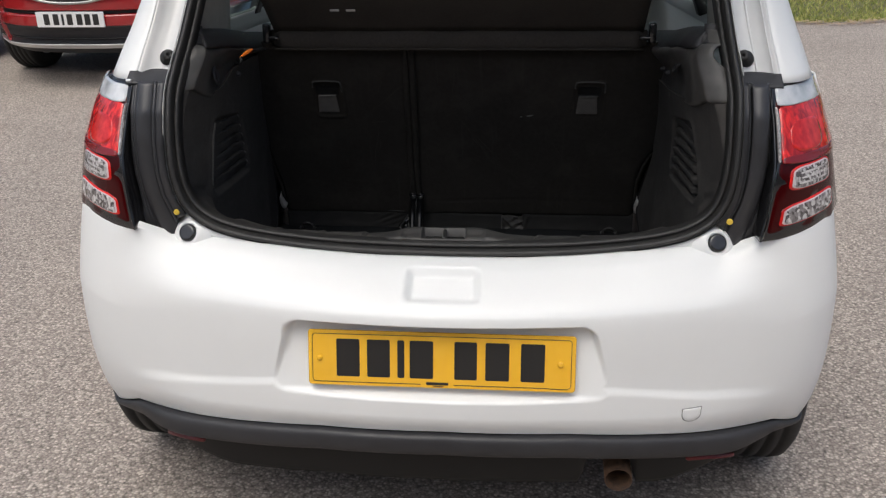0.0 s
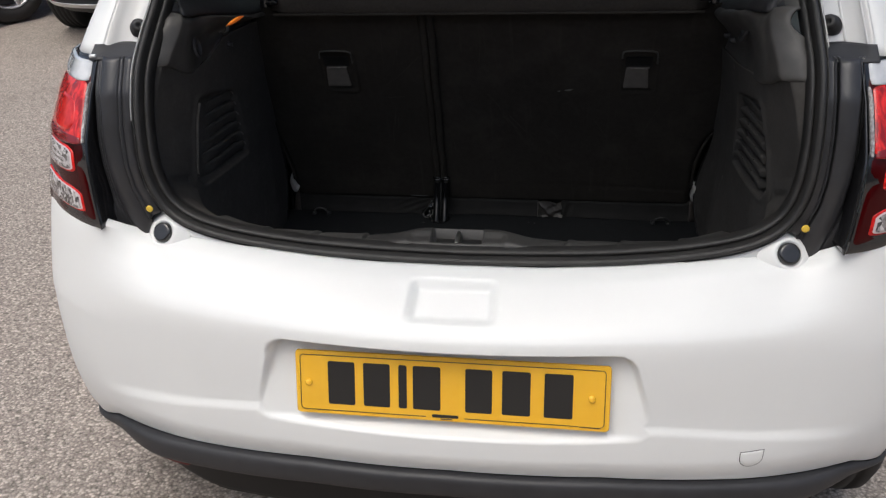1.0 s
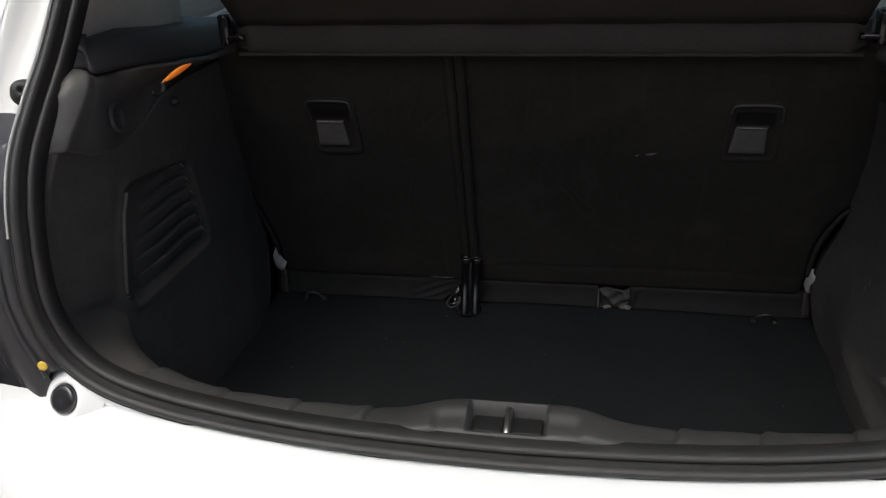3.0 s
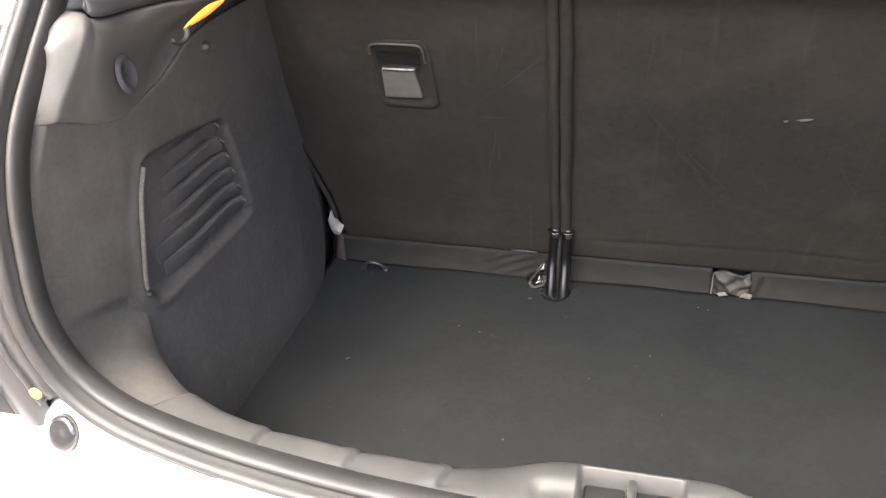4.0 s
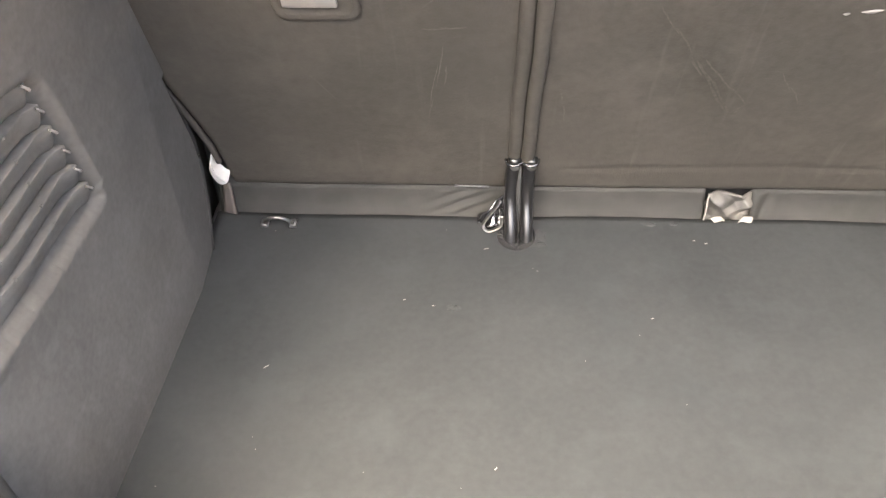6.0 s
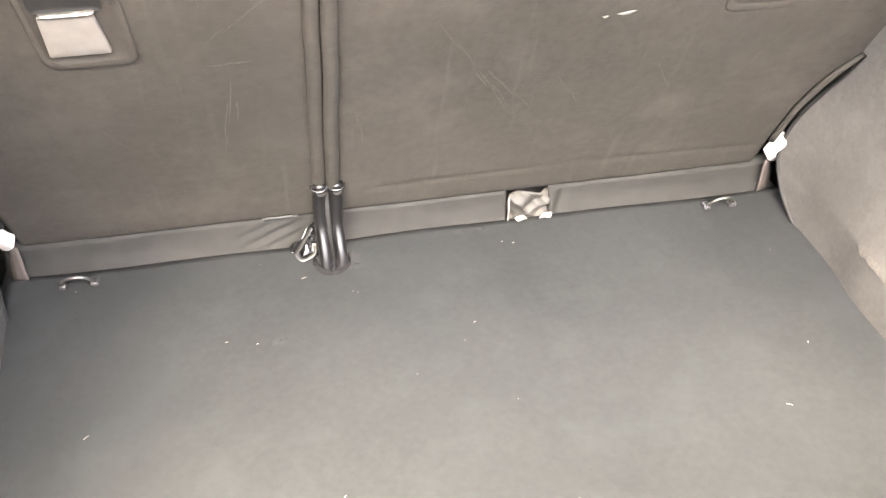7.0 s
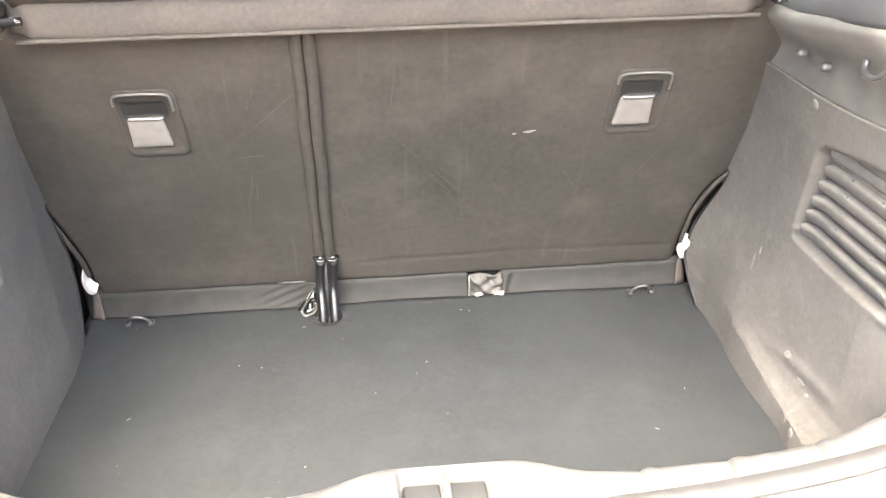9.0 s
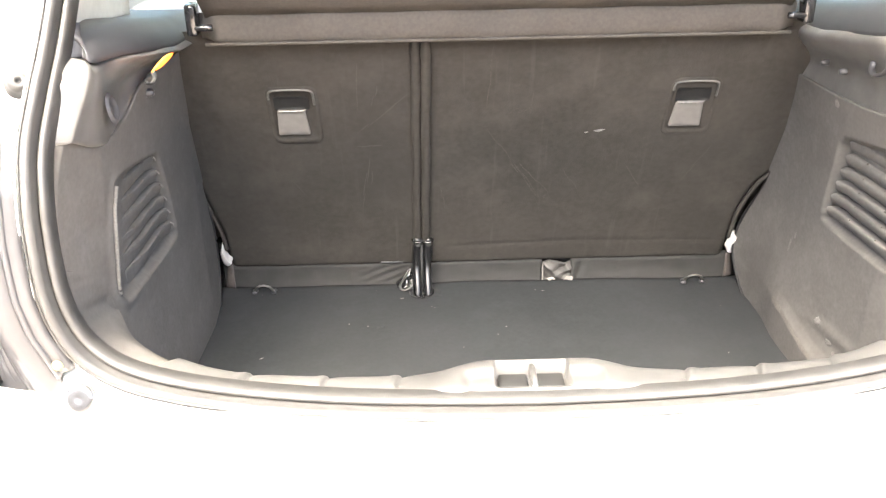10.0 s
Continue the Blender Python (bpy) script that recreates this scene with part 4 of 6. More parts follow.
def lining_end(side, z):
    """Rear edge of the lining, cut back at the seat's foot."""
    if side > 0:
        return lerp((0.505, 0.525, 0.545, 0.586, 0.631, 0.68, 0.73, 0.77, 0.79), (2.362, 2.392, 2.412, 2.434, 2.430, 2.412, 2.381, 2.360, 2.50), z)
    return lerp((0.505, 0.53, 0.57, 0.608, 0.654, 0.709, 0.774, 0.795), (2.374, 2.380, 2.396, 2.407, 2.408, 2.387, 2.357, 2.50), z)


for side in (-1, 1):
    bound = lambda y: lerp((1.80, 1.846, 1.90, 1.95, 2.0, 2.06, 2.13, 2.30), (1.020, 1.010, 0.996, 0.986, 0.996, 1.022, 1.028, 1.026) if side < 0 else (1.005, 1.0, 0.985, 0.975, 0.972, 0.966, 0.963, 0.963), y)

    def lining(k, h):
        top = bound(1.79 + 0.5 * k) + 0.006
        z = 0.505 + (top - 0.505) * h
        back = min(seat_y(z) + 0.02, lining_end(side, z))
        front = max(1.786 + lean(z), lerp((0.505, 0.74, 0.770, 0.80, 0.84, 0.885, 0.90), (1.896, 1.900, 1.914, 1.904, 1.868, 1.786, 1.70), z))
        y = front + (back - front) * k
        return (side * wall_x(side, y, z), y, z)
    v, f = grid(np.linspace(0, 1, 190), np.linspace(0, 1, 150), lining)
    lining_ob = sheet("side_lining", v, f, FELT, car, "charcoal felt boot side lining with moulded grille", thick=0.004, side=float(side))
    # rounded corner from the seal to the sill
    near_seal = curve([(0.458, 1.766, 0.744), (0.49, 1.771, 0.760), (0.518, 1.776, 0.786), (0.539, 1.779, 0.815), (0.5490, 1.782, 0.843), (0.5525, 1.785, 0.868), (0.5530, 1.786, 0.888)], 61)
    hugs = [(wall_x(side, y, z) - 0.0001, y, z) for y, z in ((1.919, 0.766), (1.908, 0.800), (1.872, 0.842), (1.792, 0.890))]
    far_edge = curve([(0.430, 1.827, 0.736), (0.476, 1.857, 0.740), (0.512, 1.890, 0.747)] + hugs, 61)
    foot = curve([(0.435, 1.860, 0.505), (0.48, 1.885, 0.505), (0.52, 1.92, 0.505), (0.56, 1.94, 0.505), (0.57, 1.92, 0.65), (0.575, 1.90, 0.78), (0.58, 1.88, 0.9)], 61)

    slopes = [(wall_x(side, q[1], q[2]) - wall_x(side, q[1] - 0.1 * (q[1] - p[1]), q[2] - 0.1 * (q[2] - p[2]))) / 0.1 for p, q in zip(near_seal, far_edge)]

    def corner(i, h):
        a, b, c = near_seal[int(i)], far_edge[int(i)], foot[int(i)]
        if h <= 1:
            p = a + (b - a) * h
            flush = smooth(16, 34, i)
            p[0] = a[0] + (b[0] - a[0]) * (h + h * (1 - h) * flush) + slopes[int(i)] * (h ** 3 - h ** 2) * flush
            # a full, rounded section that turns over towards the boot
            swell = math.sin(math.pi * h) * (1 - smooth(6, 30, i))
            turn_in = smooth(6, 26, i)
            over = max(0.0, (h - 0.7) / 0.3) ** 2 * (1 - smooth(18, 29, i))
            return (side * (p[0] - 0.005 * swell * (0.3 + 0.7 * turn_in) + 0.006 * over * turn_in), p[1], p[2] + 0.006 * swell * (1 - 0.5 * turn_in) - 0.008 * over)
        p = b + (c - b) * (h - 1)
        return (side * p[0], p[1], p[2])
    v, f = grid(np.arange(61), np.concatenate([np.linspace(0, 0.95, 16), [0.975, 0.99, 0.997, 1.0], np.linspace(1.1, 2, 8)]), corner)
    sheet("lining_corner", v, f, FELT, lining_ob, thick=0.003, side=-float(side))
    # louvre slats: overlapping strips whose far ends curl inwards
    for i in range(6):
        z = 0.901 - 0.0238 * i
        y1 = 2.122 + 0.0065 * i
        y0 = (1.972 if side > 0 else 1.986) - 0.004 * i + (0.012 * (i - 4) if i > 4 else 0)

        def strip(u, w, h):
            curl = 0.0085 * smooth(y1 - 0.018, y1 - 0.004, u) * (0.5 + 0.5 * smooth(z - 0.012, z + 0.006, w))
            return (side * (wall_x(side, min(max(u, 1.99), 2.09), 0.85) - h * (1.0 if side > 0 else 0.1 + 0.9 * smooth(y0, y0 + 0.07, u)) - (0.004 if side > 0 else -0.0015 + 0.0065 * smooth(y0, y0 + 0.08, u)) - curl + 0.34 * (z - w) * smooth(y1, y1 - 0.03, u) * (1.0 if side > 0 else smooth(y0, y0 + 0.09, u))), u, w)
        o = rounded((y0 + y1) / 2, z, y1 - y0, 0.0215 if side > 0 else 0.0237, 0.0095 if side > 0 else 0.006, 5)
        dense = [tuple(np.array(o[n]) + (np.array(o[(n + 1) % len(o)]) - np.array(o[n])) * s) for n in range(len(o)) for s in (np.linspace(0, 1, 13)[:-1] if math.dist(o[n], o[(n + 1) % len(o)]) > 0.05 else (0,))]
        deep = 1.0 if side > 0 else 0.4
        verts = []
        for shrink, h in ((0.0, -0.012), (0.0010, 0.0018 * deep), (0.0024, 0.0038 * deep), (0.005, 0.0052 * deep), (0.0085, 0.0058 * deep)):
            for u, w in dense:
                uu = min(max(u, y0 + shrink), y1 - shrink)
                ww = z + (w - z) * (1 - shrink / 0.01025)
                verts.append(strip(uu, ww, h))
        k_ = len(dense)
        faces = [(r * k_ + n, r * k_ + (n + 1) % k_, (r + 1) * k_ + (n + 1) % k_, (r + 1) * k_ + n) for r in range(4) for n in range(k_)]
        faces.append(tuple(range(4 * k_, 5 * k_)))
        slat = sheet("grille_slat", verts, faces, FELT, lining_ob)
        for y in (y0 + 0.28 * (y1 - y0), y0 + 0.66 * (y1 - y0)):
            c = Vector(strip(y, z + 0.0098, 0.002 * deep))
            v, f = lathe([(-0.0014, 0.0), (-0.0010, 0.0012), (0.0, 0.0018), (0.0014, 0.0016)], 10, "z", c)
            sheet("grille_pip", v, f, WORN, slat)
        if side < 0:
            # pale stroke painted as the highlight on the curled end
            v, f = tube([strip(y1 - 0.009 + 0.006 * k, z + 0.0095 - 0.007 * k, 0.0046) for k in np.linspace(0, 1, 8)], 0.0013, 6)
            sheet("slat_tip_highlight", v, f, FLAPGREY, slat, "pale painted highlight on the slat tip")
    if side < 0:
        # front lip of the grille, paler than the felt to paint its highlight
        edge = [(p[0], p[1]) for p in _fine if p[0] < 1.975 and 0.785 < p[1] < 0.926]
        v, f = tube([(side * (wall_x(side, y - 0.006, z) - 0.0012), y - 0.002, z) for y, z in edge[::4]], 0.0030, 8)
        sheet("grille_lip_highlight", v, f, RUBBEDLIT, lining_ob)
    # smooth upper lining with its ledge
    shape = curve([(0.004, 0.0), (-0.006, 0.004), (-0.012, 0.25), (-0.020, 0.6), (-0.022, 0.85), (-0.012, 1.0), (0.01, 1.06), (0.05, 1.12), (0.09, 1.16), (0.12, 1.18)], 50)

    under = curve([(0.004, 0.0), (0.008, 0.05), (0.012, 0.32), (0.008, 0.50), (-0.004, 0.68), (-0.018, 0.84), (-0.024, 1.0), (0.01, 1.06), (0.07, 1.12), (0.12, 1.18)], 50)

    def upper(y, k):
        a, h = shape[int(k)] + (under[int(k)] - shape[int(k)]) * smooth(1.88, 2.06, y)
        ledge = lerp((1.80, 2.0, 2.19, 2.49), (1.10, 1.083, 1.050, 1.035), y)
        b = bound(y)
        z = b + (ledge - b) * min(h, 1.0) + max(0, h - 1.0) * 0.15
        a *= smooth(1.98, 2.16, y) if h > 1 else 1
        near = smooth(1.95, 1.775, y)
        w = wall_x(side, y + (lean(b) + 0.010) * near, b)
        x = w + a if h <= 1 else w - 0.012 + (a + 0.012)
        return (side * (x - 0.002 * near + 0.022 * smooth(1.794, 1.776, y) * smooth(1.085, 1.055, z)), y + (lean(z) + 0.010) * near, z)
    v, f = grid(np.linspace(1.776, 2.46, 70), np.arange(50), upper)
    sheet("upper_lining", v, f, TRIM, car, "smooth dark grey plastic upper lining", thick=0.004)
    # darker foot of the rear pillar trim on the ledge
    def foot_pad(y, k):
        ledge = lerp((1.80, 2.0, 2.19, 2.49), (1.10, 1.083, 1.050, 1.035), y)
        top = lerp((1.78, 1.9, 2.09, 2.25, 2.46), (1.135, 1.128, 1.112, 1.085, 1.06), y)
        z = ledge + 0.002 + (top - ledge) * math.sin(math.pi / 2 * min(1.0, k))
        near = smooth(1.95, 1.775, y)
        x = wall_x(side, y + (lean(bound(y)) + 0.010) * near, bound(y)) - 0.016 + 0.045 * min(k, 1.0) ** 1.5 * (1 - near) + 0.11 * max(0.0, k - 1.0) * (1 - near)
        deep = y + (lean(z) + 0.014) * near
        return (side * min(x + 0.008 * near, 0.562 + 0.12 * smooth(1.97, 2.10, deep)), deep, z)
    v, f = grid(np.linspace(1.778, 2.46, 50), np.concatenate([np.linspace(0, 1, 12), [1.3, 1.6, 2.0]]), foot_pad)
    sheet("pillar_foot", v, f, VALANCE, car, "dark plastic foot of the pillar trim", thick=0.003)
    # buttons and clips
    for y, z, r in (((2.098, 1.010, 0.006),) if side < 0 else ((2.177, 1.012, 0.005), (2.122, 1.012, 0.0055))):
        c = Matrix.Translation((side * (wall_x(side, y, z) - 0.004), y, z))
        v, f = lathe([(-side * 0.005, 0.0), (-side * 0.004, r * 0.7), (0.0, r), (side * 0.006, r)], 18, "x")
        clip = sheet("lining_clip", v, f, BLACK, car, "round glossy black clip")
        clip.matrix_basis = c

    # pale trim of the rear pillar, inside
    def pillar_trim(k, h):
        z = 1.072 + 0.36 * h
        y0 = 1.797 + lean(z)
        y = y0 + (2.34 - 0.02 * h - y0) * k
        return (side * (0.548 + 0.055 * math.sin(math.pi * 0.5 * k) - 0.10 * (z - 1.07)), y, z - 0.02 * k * (1 - h))
    v, f = grid(np.linspace(0, 1, 16), np.linspace(0, 1, 12), pillar_trim)
    sheet("pillar_trim", v, f, HEADLINER, car, "pale grey rear pillar trim", thick=0.004)

# boot light: a lit amber lens under the ledge, in a small cup
spine = curve([(-0.470, 1.998, 1.062), (-0.465, 2.022, 1.067), (-0.462, 2.045, 1.070), (-0.461, 2.070, 1.0705)], 16)
v, f = tube(spine, 1.0, 10, flat=0.8)
v = [spine[n // 10] + (np.array(p) - spine[n // 10]) * (0.0005 + 0.0036 * math.sin(math.pi * (n // 10) / 15.0) ** 0.8) for n, p in enumerate(v)]
boot_light = sheet("boot_light", v, f, AMBER, car, "small lit amber boot light")
v, f = tube(curve([(-0.472, 1.975, 1.056), (-0.469, 1.981, 1.0515), (-0.467, 1.990, 1.0525), (-0.466, 1.995, 1.0575), (-0.468, 1.998, 1.062)], 16), 0.0021, 8, flat=1.6)
sheet("light_cup", v, f, PAD, boot_light, "curved black plastic cup")
v, f = tube([(-0.467, 2.000 + 0.002 * k, 1.058 + 0.006 * k) for k in np.linspace(0, 1, 4)], 0.0012, 6, up=(1, 0, 0))
sheet("light_stem", v, f, GLOSS, boot_light)
x_ = wall_x(1, 2.02, 1.0) - 0.010
v, f = tube(curve([(x_ + 0.004, 2.052, 1.042), (x_ + 0.001, 2.048, 1.034), (x_ - 0.002, 2.036, 1.029), (x_ - 0.002, 2.022, 1.031), (x_, 2.012, 1.038), (x_ + 0.003, 2.006, 1.048)], 20), 0.0030, 8, flat=1.5)
sheet("lining_cup", v, f, BLACK, car, "curved glossy black plastic cup")
# dished finger hole in the smooth lining
v, f = lathe([(0.002, 0.0165), (-0.0004, 0.0140), (-0.0012, 0.0122), (-0.0008, 0.0108), (0.0012, 0.0085), (0.0022, 0.0045), (0.0024, 0.0)], 32, "x")
v = [(-a, b, c * 1.2) for a, b, c in v]
dish = sheet("finger_hole", v, f, VALANCE, car, "dished hole in the plastic lining")
dish.matrix_basis = Matrix.Translation((-0.5045, 1.941, 1.033)) @ Euler((0, radians(-8), 0)).to_matrix().to_4x4()

# sill lining: a moulded plate from the seal over the sill and down to the floor
def sill_inner(x):
    a = abs(x)
    side_curve = lerp((0.0, 0.20, 0.26, 0.33, 0.40, 0.46, 0.50, 0.53), (1.795, 1.795, 1.798, 1.806, 1.818, 1.838, 1.872, 1.93), a)
    return side_curve + 0.019 * smooth(0.17, 0.05, a)


SILL = curve([(0.0, -0.034), (0.04, -0.018), (0.09, -0.004), (0.18, 0.007), (0.5, 0.010), (0.8, 0.008), (0.94, 0.0), (1.0, -0.012), (1.04, -0.05), (1.10, -0.13), (1.14, -0.235)], 60)


def sill_at(x, k):
    h, dz = SILL[int(k)]
    a = abs(x)
    if a > 0.40:
        # the ends are cut on the slant where the felt begins
        a = 0.40 + (a - 0.40) * (0.064 - 0.031 * smooth(0.1, 1.0, h)) / 0.064
        x = math.copysign(a, x)
    out = 1.738 + 0.10 * a * a + 0.13 * smooth(0.46, 0.56, a) * 0.5
    inn = sill_inner(x)
    width = inn - out
    z = 0.731 + 0.020 * smooth(0.34, 0.50, a) + dz + 0.009 * smooth(0.13, 0.06, a) * (1 if h < 1 else 0) * smooth(0, 0.2, h)
    y = out + width * min(h, 1.0) + max(0, h - 1.0) * 0.25
    # sunk tray and pocket for the latch
    p = abs(x + 0.005)
    z -= 0.006 * smooth(0.088, 0.074, p) * smooth(0.62, 0.40, h) * smooth(0.02, 0.10, h)
    pocket = smooth(0.0450, 0.0425, p) * smooth(0.20, 0.25, h) * smooth(0.86, 0.80, h)
    z -= 0.026 * pocket
    # overlapping joints across the plate
    for jx in (-0.357, -0.262, -0.174, 0.174, 0.262, 0.357):
        d = (x - jx - 0.012 * h) * (1 if jx < 0 else -1)
        if h <= 1.02:
            fade = smooth(0.30, 0.42, h) * smooth(1.02, 0.97, h)
            z -= (0.0040 * math.exp(-d / 0.010) * smooth(0.0, 0.0025, d) if d > 0 else -0.0018 * math.exp(-((d + 0.006) / 0.006) ** 2)) * fade
    return (x, y, z)


v, f = grid(np.linspace(-0.465, 0.462, 401), np.arange(60), sill_at)
sill = sheet("sill_lining", v, f, SILLTRIM, car, "grey moulded plastic sill plate over the boot lip", thick=0.003)
v, f = tube(curve([(-0.004, 1.752, 0.716), (-0.004, 1.753, 0.734), (-0.004, 1.758, 0.740), (-0.004, 1.775, 0.743), (-0.004, 1.790, 0.743), (-0.004, 1.796, 0.738), (-0.004, 1.798, 0.716)], 30), 0.0036, 12, up=(1, 0, 0))
sheet("striker_loop", v, f, STEEL, sill, "bright steel latch striker")
part("striker_base", block((0.084, 0.044, 0.006), (-0.005, 1.775, 0.716), 0.002), PAD, sill)
for cx in (-0.027, 0.017):
    part("latch_pad", block((0.036, 0.030, 0.012), (cx, 1.784, 0.723), 0.003), PAD, sill, "dark grey pad beside the striker")
for cx in (-0.024, 0.016):
    v, f = lathe([(0.0, 0.0), (0.0, 0.004), (-0.003, 0.0055), (-0.01, 0.0055)], 14, "z", (cx, 1.761, 0.724))
    sheet("striker_bolt", v, f, STEEL, sill)

# ---- rear seat backs ----
def on_seat(u, w, h):
    """u across, w height in metres above the road, h towards the boot."""
    n = Vector((0, -0.345, -0.155)).normalized()
    return (u + n.x * h, seat_y(w) + n.y * h, w + n.z * h)


SEAT = mottled(material("dusty_black_seat_cloth", (0.035, 0.032, 0.03), 0.9, spec=0.2), (0.0255, 0.0232, 0.0203), (0.0408, 0.0370, 0.0325), 90, low=0.3, high=0.72)
c_ = coords(SEAT)
turn_ = SEAT.node_tree.nodes.new("ShaderNodeMapping")
turn_.inputs["Rotation"].default_value, turn_.inputs["Scale"].default_value = (0, radians(35), 0), (70, 1, 5)
mark_ = node(SEAT, "ShaderNodeTexNoise", Scale=1.0, Detail=3.0)
link(SEAT, c_, "Object", turn_, "Vector"), link(SEAT, turn_, "Vector", mark_, "Vector")
edge_ = SEAT.node_tree.nodes.new("ShaderNodeMapRange")
for key_, value_ in (("From Min", 0.63), ("From Max", 0.75), ("To Min", 0.0), ("To Max", 0.12)):
    edge_.inputs[key_].default_value = value_
link(SEAT, mark_, "Fac", edge_, "Value")
blend_ = SEAT.node_tree.nodes.new("ShaderNodeMix")
blend_.data_type = "RGBA"
cloth_ = SEAT.node_tree.nodes["Principled BSDF"]
SEAT.node_tree.links.new(cloth_.inputs["Base Color"].links[0].from_socket, blend_.inputs[6])
blend_.inputs[7].default_value = (0.11, 0.10, 0.088, 1)
SEAT.node_tree.links.new(edge_.outputs["Result"], blend_.inputs[0])
SEAT.node_tree.links.new(blend_.outputs[2], cloth_.inputs["Base Color"])
stained(stained(SEAT, (0.060, 0.054, 0.047), 11, 0.50, 0.74, 0.55), (0.028, 0.0255, 0.0225), 4, 0.48, 0.68, 0.5)
relief(relief(SEAT, 330, 0.30, 0.0014), 1100, 0.2, 0.0008)


def gap_left(z):
    """Inner edge of the narrow back; the gap leans slightly."""
    return -0.1414 - 0.025 * (0.98 - z)


def gap_right(z):
    return -0.1250 - 0.026 * (0.98 - z)


def outer_edge(wide, z):
    """Outer edge of a back: the lower corner is cut away beside the hinge."""
    if wide:
        return lerp((0.54, 0.617, 0.67, 0.713, 0.745, 0.764, 0.785), (0.470, 0.468, 0.468, 0.477, 0.489, 0.504, 0.514), z)
    return lerp((0.54, 0.639, 0.669, 0.704, 0.734, 0.756, 0.775), (-0.530, -0.529, -0.533, -0.538, -0.543, -0.547, -0.548), z)


def seat_back(wide, name_label):
    """The inner edge follows the gap between the backs."""

    def at(a, k):
        z = 0.542 + 0.516 * k
        l, r = (gap_right(z) + 0.002, outer_edge(True, z)) if wide else (outer_edge(False, z), gap_left(z) - 0.001)
        x = l + (r - l) * a
        outer, inner = (r - x, x - l) if wide else (x - l, r - x)
        edge = min(outer, (z - 0.542), (1.058 - z))
        h = -0.012 * (1 - smooth(0.0, 0.012, edge)) - 0.003 * (1 - smooth(0.0, 0.012, inner)) + 0.003 * math.sin(3 * x + 2) * math.sin(5 * z)
        h += 0.0011 * noise.noise(Vector((x * 9, z * 11, 0.4 + wide)))
        if wide:
            h += -0.0018 * math.exp(-((z - 0.598 - 0.004 * math.sin(9 * x)) / 0.0035) ** 2) * smooth(-0.10, -0.08, x)
        return on_seat(x, z, h)
    v, f = grid(np.linspace(0, 1, 90), np.linspace(0, 1, 100), at)
    return sheet("seat_back", v, f, SEAT, car, name_label, thick=0.04, side=-1)


seat_left = seat_back(False, "narrow folding seat back in dusty black cloth")
seat_right = seat_back(True, "wide folding seat back in dusty black scuffed cloth")
for wide, parent in ((False, seat_left), (True, seat_right)):
    v, f = tube([on_seat(outer_edge(wide, z) - (0.002 if wide else -0.002), z, -0.002) for z in np.linspace(0.60, 0.80, 40)], 0.0042, 10, up=(1, 0, 0))
    sheet("seat_edge_piping", v, f, SEAT, parent)
# a sewn edge roll on each side of the gap
for edge_x, r, deep, parent in ((gap_left, 0.0083, -0.0035, seat_left), (gap_right, 0.0083, 0.0000, seat_right)):
    v, f = tube([on_seat(edge_x(z) + 0.0006 * math.sin(41 * z), z, deep) for z in np.linspace(0.60, 1.06, 40)], r, 14, up=(1, 0, 0))
    sheet("seat_edge_piping", v, f, SEAT, parent)
v, f = grid(np.linspace(-0.165, -0.115, 4), np.linspace(0.5, 1.06, 8), lambda x, z: on_seat(x, z, -0.007))
sheet("seat_gap_lining", v, f, SEAT, car)

for x, parent in ((-0.346, seat_left), (0.317, seat_right)):
    # release handle: soft bezel, hooped lip, flat dark patch painted as the pocket's shade, bright bar and pale flap
    o = rounded(x + 0.001, 0.911, 0.084, 0.112, 0.014, 6)
    v, f = patch(on_seat, o, 0.0010, ((1.0, -0.3), (0.985, 0.7), (0.95, 1.0), (0.87, 1.0), (0.84, 0.5), (0.82, -0.8), (0.4, -0.8)))
    latch = sheet("seat_release", v, f, SEAT, parent, "black seat release bezel with a pale flap")
    v, f = patch(on_seat, rounded(x - 0.001, 0.9365, 0.058, 0.026, 0.004), 0.0022, ((1, 0.9), (0.985, 1.0), (0.95, 0.3), (0.5, 0.3)))
    sheet("release_pocket_shade", v, f, PAD, latch, "flat dark patch for the shaded pocket behind the release flap")
    hoop = curve([(-0.0365, 0.946), (-0.0360, 0.955), (-0.0325, 0.9605), (-0.022, 0.9625), (0.0, 0.9630), (0.022, 0.9622), (0.0325, 0.9600), (0.0360, 0.9540), (0.0365, 0.934)], 36)
    v, f = tube([on_seat(x + p[0], p[1], 0.0035) for p in hoop], 0.0019, 8, up=(0, 1, 0))
    sheet("release_lip", v, f, TRIM, latch)
    v, f = patch(on_seat, rounded(x - 0.002, 0.9232, 0.047, 0.0026, 0.0012), 0.0065, ((1, 0.2), (0.9, 0.9), (0.6, 1.0)))
    sheet("release_bar", v, f, DULLSTEEL, latch)
    v, f = patch(on_seat, rounded(x - 0.004, 0.8985, 0.050, 0.047, 0.0025, 4, 0.16), 0.0042, ((1, 0.2), (0.985, 0.9), (0.95, 1.0), (0.6, 1.0)))
    sheet("release_flap", v, f, FLAPGREY, latch, "pale grey release flap")

# pale scuff chip on the wide back
for u, w, a, b in ((0.170, 0.867, 0.018, 0.0045), (0.148, 0.864, 0.006, 0.003)):
    v, f = patch(on_seat, [(u + a / 2 * math.cos(t) * (1 + 0.3 * math.sin(3 * t)), w + b / 2 * math.sin(t) + 0.08 * a * math.cos(t)) for t in np.linspace(0, 2 * math.pi, 14)[:-1]], 0.0012, ((1, 0.2), (0.8, 1)))
    sheet("scuff_chip", v, f, LINT, seat_right)

# dusty scratches rubbed into the cloth, each a few ragged strokes
rnd = random.Random(21)


